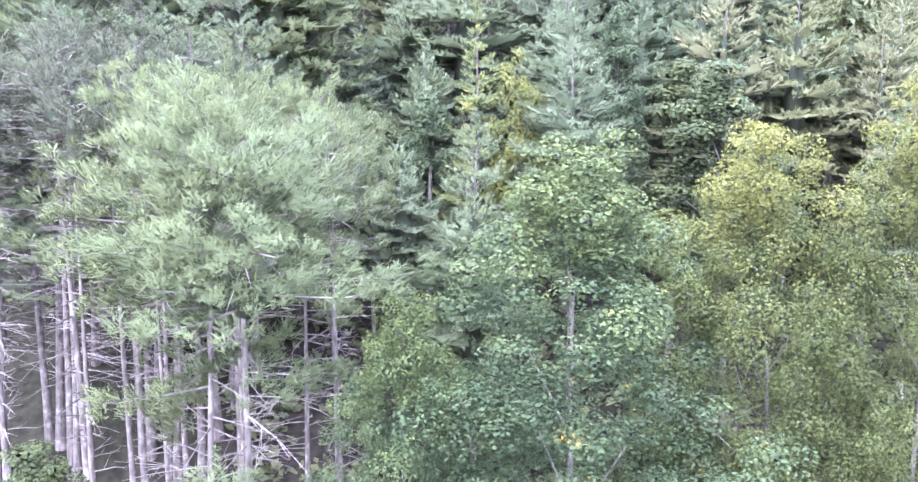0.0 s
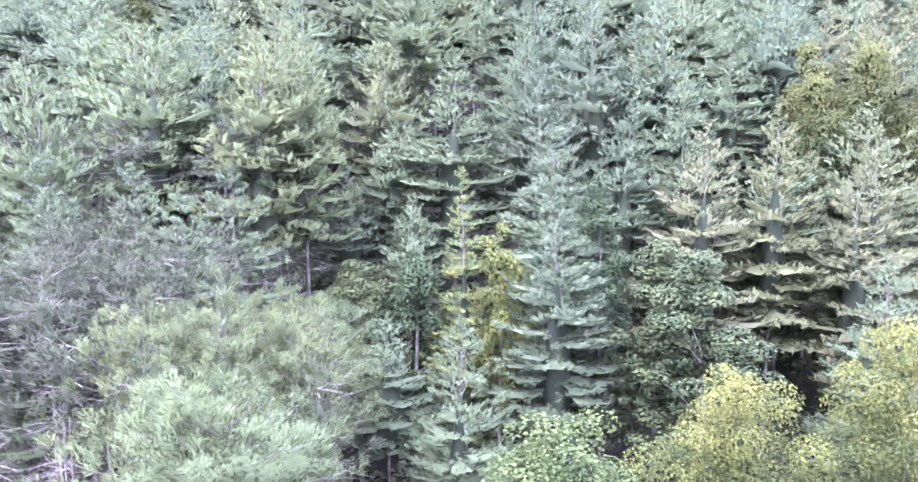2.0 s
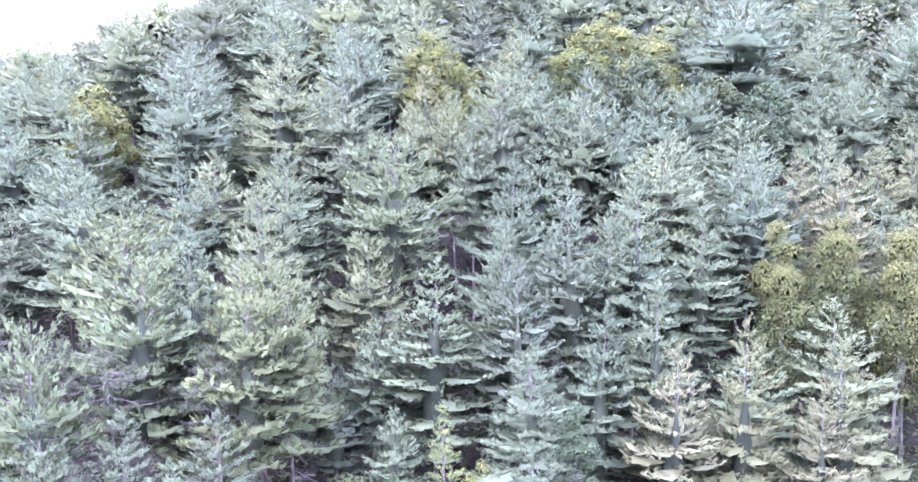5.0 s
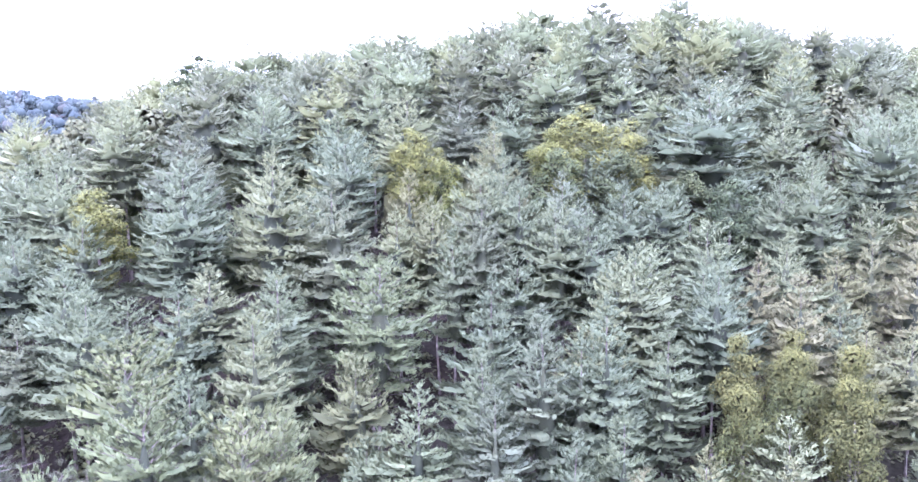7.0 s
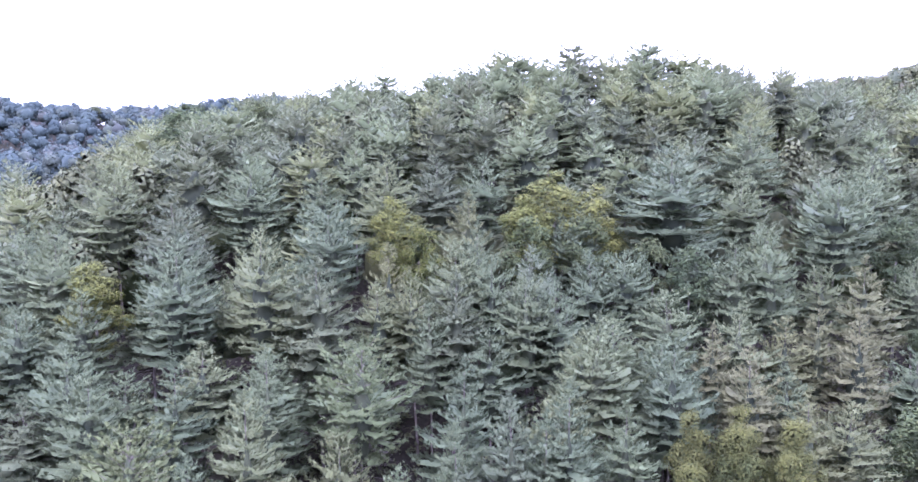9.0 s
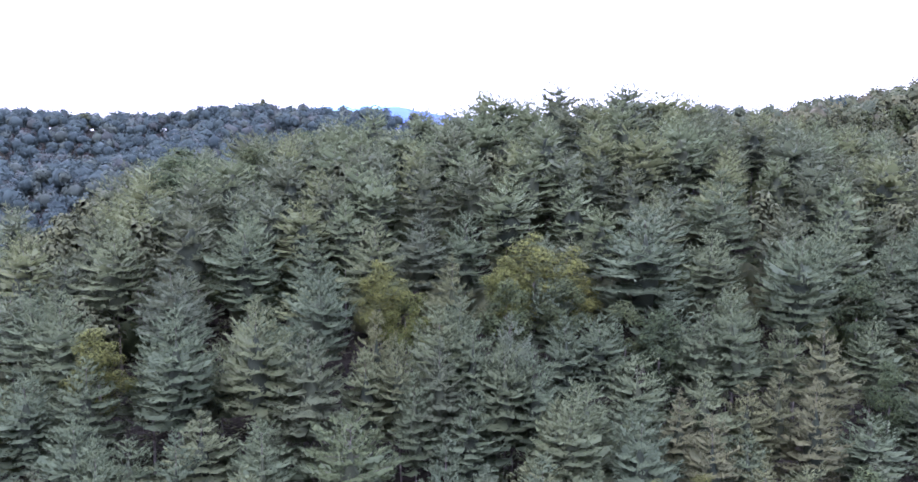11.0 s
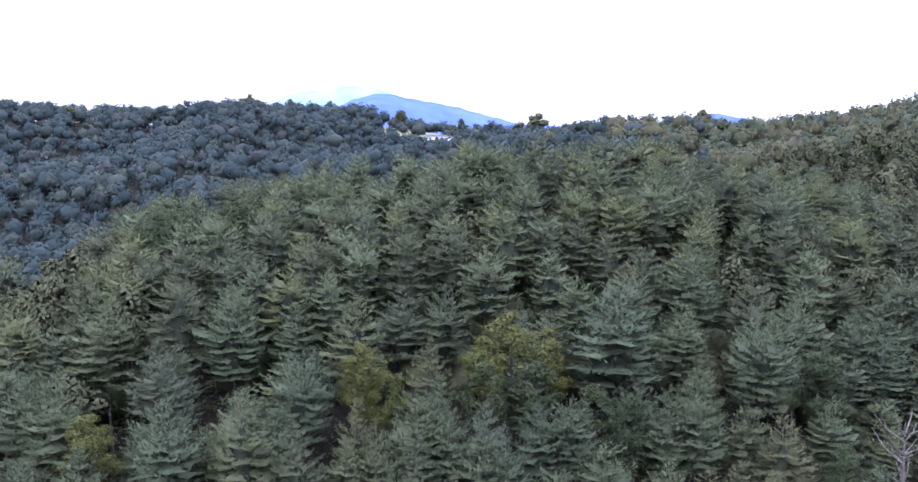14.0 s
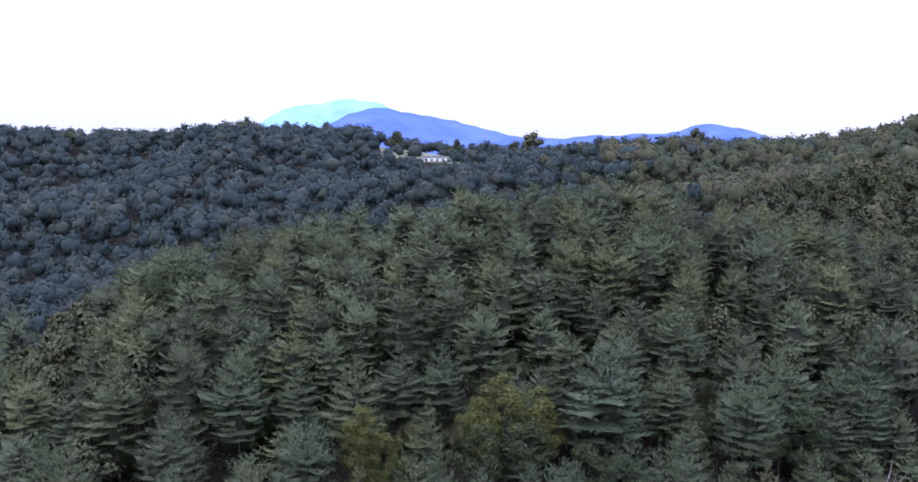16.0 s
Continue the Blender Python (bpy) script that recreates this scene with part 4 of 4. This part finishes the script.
# broadleaf woods of the valley and the ridges beyond
def far_woods(name, label, seed, xs, ys, step, keep, size, quads, leaf, mats, height=15):
    r = np.random.default_rng(seed)
    gx, gy = np.meshgrid(np.arange(xs[0], xs[1], step), np.arange(ys[0], ys[1], step))
    p = np.stack([gx.ravel(), gy.ravel()], 1) + r.uniform(-0.45, 0.45, (gx.size, 2)) * step
    p = p[keep(p[:, 0], p[:, 1])]
    g = ground_height(p[:, 0], p[:, 1])
    n = len(p)
    rad = size * r.uniform(0.62, 1.4, n)
    tall = height * r.uniform(0.7, 1.25, n)
    heart = np.stack([p[:, 0], p[:, 1], g + tall - rad], 1)
    d = unit(r.normal(0, 1, (n, quads, 3)) + np.array([0, 0, 0.4]))
    turn = r.uniform(0, 6.283, (n, 3))
    lump = 0.92 + 0.16 * np.sin(4.2 * d[..., 0] + turn[:, None, 0]) * np.cos(4.0 * d[..., 1] + turn[:, None, 1]) + 0.08 * np.sin(5 * d[..., 2] + turn[:, None, 2])
    at = heart[:, None, :] + d * r.uniform(0.74, 1.06, (n, quads, 1)) * rad[:, None, None] * lump[..., None]
    v, f = joined([leaves(at.reshape(-1, 3), d.reshape(-1, 3), size * leaf, r, 0.4), hearts(heart, rad * 0.75, r)])
    around = np.concatenate([np.repeat(unit(d.reshape(-1, 3) * lump.reshape(-1, 1) ** 2 + np.array([0, 0, 0.25])), 4, 0), np.tile(ICO_V, (n, 1))])
    me = mesh(name, v, outward(v, f, around), mats[0], True)
    soften(me, around)
    for mat in mats[1:]:
        me.materials.append(mat)
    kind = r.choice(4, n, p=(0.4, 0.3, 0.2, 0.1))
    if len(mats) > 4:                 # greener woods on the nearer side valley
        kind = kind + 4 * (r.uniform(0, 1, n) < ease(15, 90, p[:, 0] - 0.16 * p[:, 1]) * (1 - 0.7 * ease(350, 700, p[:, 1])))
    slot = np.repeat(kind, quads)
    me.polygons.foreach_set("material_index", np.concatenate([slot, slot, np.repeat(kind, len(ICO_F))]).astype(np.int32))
    return tagged(new(name, me), label, "woods", kind="stuff")


def seen_far(x, y):
    away = np.hypot(x, y)
    angle = np.degrees(np.arctan2(x, y + 20))
    field = (np.abs(x - 52) < 42) & (np.abs(y - 735) < 70) | (np.abs(x - 51) < 11) & (y > 600) & (y < 700)
    return (angle > -27) & (angle < 37) & ~field & ((away > 205) & (y > 214) | (x > y + 6) & (y > 60))


def under_pines(x, y):
    return (x > -0.5 * y) & (x < 0.75 * y) & (y < 190)


far_woods("understory", "young dark broadleaf trees and shrubs beneath the pines", 93, (-70, 125), (112, 192), 5.6, under_pines, 3.4, 44, 0.28, [LEAF_FAR, LEAF, LEAF_FAR, LEAF], 9)
far_woods("valley_woods", "dense dark green broadleaf woods filling the valley", 91, (-330, 380), (60, 430), 8.2, seen_far, 4.6, 92, 0.27, HAZE_TINTS + NEAR_TINTS)
far_woods("ridge_woods", "dense dark broadleaf woods covering the far ridges", 92, (-480, 620), (430, 850), 10.5, seen_far, 5.8, 48, 0.29, HAZE_TINTS + NEAR_TINTS)
retire(*PATTERNS)


def undergrowth(seed, count):
    """Saplings, ferns and low shrubs under the trees: clumps of single leaves over the forest floor."""
    r = np.random.default_rng(seed)
    y = 18 + 105 * r.uniform(0, 1, count)
    x = y * r.uniform(-0.62, 0.75, count)
    tall = r.uniform(0.4, 2.6, count) * r.uniform(0.3, 1, count)
    x = np.where((x < -2) & (y < 48), x + 14, x)
    foot = np.stack([x, y, ground_height(x, y)], 1)
    per = 14
    at = np.repeat(foot, per, 0) + r.normal(0, 1, (count * per, 3)) * np.repeat(np.stack([0.5 * tall + 0.15, 0.5 * tall + 0.15, 0.25 * tall], 1), per, 0)
    at[:, 2] = np.maximum(at[:, 2] + 0.6 * np.repeat(tall, per), np.repeat(foot[:, 2], per) + 0.05)
    v, f = leaves(at, np.tile([[0.0, -0.2, 1.0]], (count * per, 1)), 0.42, r)
    return tagged(new("undergrowth", mesh("undergrowth", v, f, LEAF_FAR)), "low dark green shrubs and saplings under the pines", "shrubs", kind="stuff")


undergrowth(95, 5000)


# ---- distance ----
def mountain(name, label, mat, y, depth, x0, x1, profile, base):
    """A far ridge: a band of folds whose crest follows the profile of (x, height)."""
    n, m = 120, 14
    xs = np.linspace(x0, x1, n)
    crest = np.interp(xs, [p[0] for p in profile], [p[1] for p in profile])
    crest = crest + 2.2 * np.sin(xs / 23.0) + 1.3 * np.sin(xs / 9.1 + 1)
    verts, faces = [], []
    for j in range(m):
        u = j / (m - 1)
        for i in range(n):
            w = math.sin(math.pi * u) ** 1.2
            fold = 1 + 0.16 * math.sin(xs[i] / 61.0 + 5 * u) * math.sin(math.pi * u)
            verts.append((xs[i], y + depth * (u - 0.5) * fold, base + (crest[i] - base) * w))
    for j in range(m - 1):
        for i in range(n - 1):
            a = j * n + i
            faces.append((a, a + 1, a + n + 1, a + n))
    return tagged(new(name, mesh(name, verts, faces, mat, True)), label, "mountain", kind="structure")


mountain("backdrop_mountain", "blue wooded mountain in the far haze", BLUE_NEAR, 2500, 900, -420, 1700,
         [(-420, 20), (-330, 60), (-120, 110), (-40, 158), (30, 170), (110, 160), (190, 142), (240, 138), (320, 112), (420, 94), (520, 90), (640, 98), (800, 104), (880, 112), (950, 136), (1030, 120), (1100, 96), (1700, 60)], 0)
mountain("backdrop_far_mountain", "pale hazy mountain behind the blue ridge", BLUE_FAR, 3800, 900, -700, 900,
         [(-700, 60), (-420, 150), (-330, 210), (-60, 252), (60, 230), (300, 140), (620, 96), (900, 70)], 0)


# ---- landmarks on the far ridge ----
def lone_tree(seed, x, y, height, radius):
    tree = hardwood("broadleaf_tree", "dark broadleaf tree standing above the far ridge", "trees on the far ridge", seed, height, radius, height * 0.72, 22, 1300, 0.9, LEAF_FAR, lobe_size=0.42, limbs=False, fill=0.6)
    tree.matrix_basis = pose(x, y, ground_at(x, y) - 0.2)
    return tree


for seed, x, y, height, radius in ((101, 138, 740, 28, 13), (102, 124, 748, 21, 9), (103, 245, 650, 24, 9), (104, 232, 664, 20, 8), (105, 262, 545, 19, 8),
                                   (106, 73, 712, 15, 3.6), (107, 66, 704, 10, 3.6), (108, 26, 745, 15, 7), (109, -98, 762, 20, 10), (110, -232, 735, 18, 7)):
    lone_tree(seed, x, y, height, radius)


def meadow():
    """The open field behind the woods, a sheet that follows the ground."""
    xs, ys = np.linspace(12, 94, 22), np.linspace(668, 800, 18)
    gx, gy = np.meshgrid(xs, ys)
    verts = np.stack([gx.ravel(), gy.ravel(), ground_height(gx, gy).ravel() + 0.3], 1)
    w = len(xs)
    faces = [(j * w + i, j * w + i + 1, (j + 1) * w + i + 1, (j + 1) * w + i) for j in range(len(ys) - 1) for i in range(w - 1)]
    return tagged(new("meadow", mesh("meadow", verts, faces, GRASS, True)), "open grassy meadow on the far ridge", "meadow", kind="structure")


def box(x0, x1, y0, y1, z0, z1):
    v = np.array([(x, y, z) for x in (x0, x1) for y in (y0, y1) for z in (z0, z1)], dtype=float)
    f = np.array([(0, 1, 3), (0, 3, 2), (4, 6, 7), (4, 7, 5), (0, 4, 5), (0, 5, 1), (2, 3, 7), (2, 7, 6), (1, 5, 7), (1, 7, 3), (0, 2, 6), (0, 6, 4)])
    return v, f


def farm_shed(x, y, z):
    shed = tagged(new("farm_shed"), "long low white farm shed with a dark roof", "shed")
    shed.matrix_basis = pose(x, y, z, 0, 0, 4)
    part("wall", mesh("wall", *box(-9, 9, -3, 3, 0, 2.9), WHITE_WALL), shed, "white painted wall")
    roof_v = np.array([(-9.5, -3.5, 2.9), (9.5, -3.5, 2.9), (9.5, 3.5, 2.9), (-9.5, 3.5, 2.9), (-9.5, 0, 4.1), (9.5, 0, 4.1)])
    roof_f = np.array([(0, 1, 5), (0, 5, 4), (2, 3, 4), (2, 4, 5), (1, 2, 5), (3, 0, 4), (0, 3, 2), (0, 2, 1)])
    part("roof", mesh("roof", roof_v, roof_f, DARK_ROOF), shed, "dark sheet roof")
    for k in range(4):
        part("door", mesh("door", *box(-7.5 + 4.2 * k, -6.2 + 4.2 * k, -3.06, -2.95, 0, 2.1), DARK_ROOF), shed, "dark doorway")
    return shed


meadow()
farm_shed(52, 674, float(ground_height(52, 674)) + 0.4)


def dead_tree(x, y, top):
    """A bare grey tree among the woods."""
    base = ground_at(x, y)
    height = top - base
    r = np.random.default_rng(120)
    tree = tagged(new("dead_tree"), "bare grey dead tree standing among the woods", "tree")
    tree.matrix_basis = pose(x, y, base)
    stem = part("trunk", mesh("trunk", *tube([(0, 0, 0), (0.2, 0, height * 0.5), (0, 0.1, height)], [0.35, 0.25, 0.05], 6), DEADWOOD, True), tree)
    for k in range(26):
        h = height * r.uniform(0.4, 0.95)
        a, length = r.uniform(0, 6.283), height * 0.22 * r.uniform(0.5, 1.2)
        p = np.array([0.1, 0, h])
        q = p + np.array([math.cos(a) * length * 0.5, math.sin(a) * length * 0.5, length * 0.35])
        e = q + np.array([math.cos(a) * length * 0.4, math.sin(a) * length * 0.4, length * 0.45]) + r.normal(0, 0.2, 3)
        part("branch", mesh("branch", *tube([p, q, e], [0.12, 0.08, 0.03], 4), DEADWOOD), stem)
    return tree


dead_tree(70.5, 92.0, 37.5)
dead_tree(118.0, 262.0, 70.0)
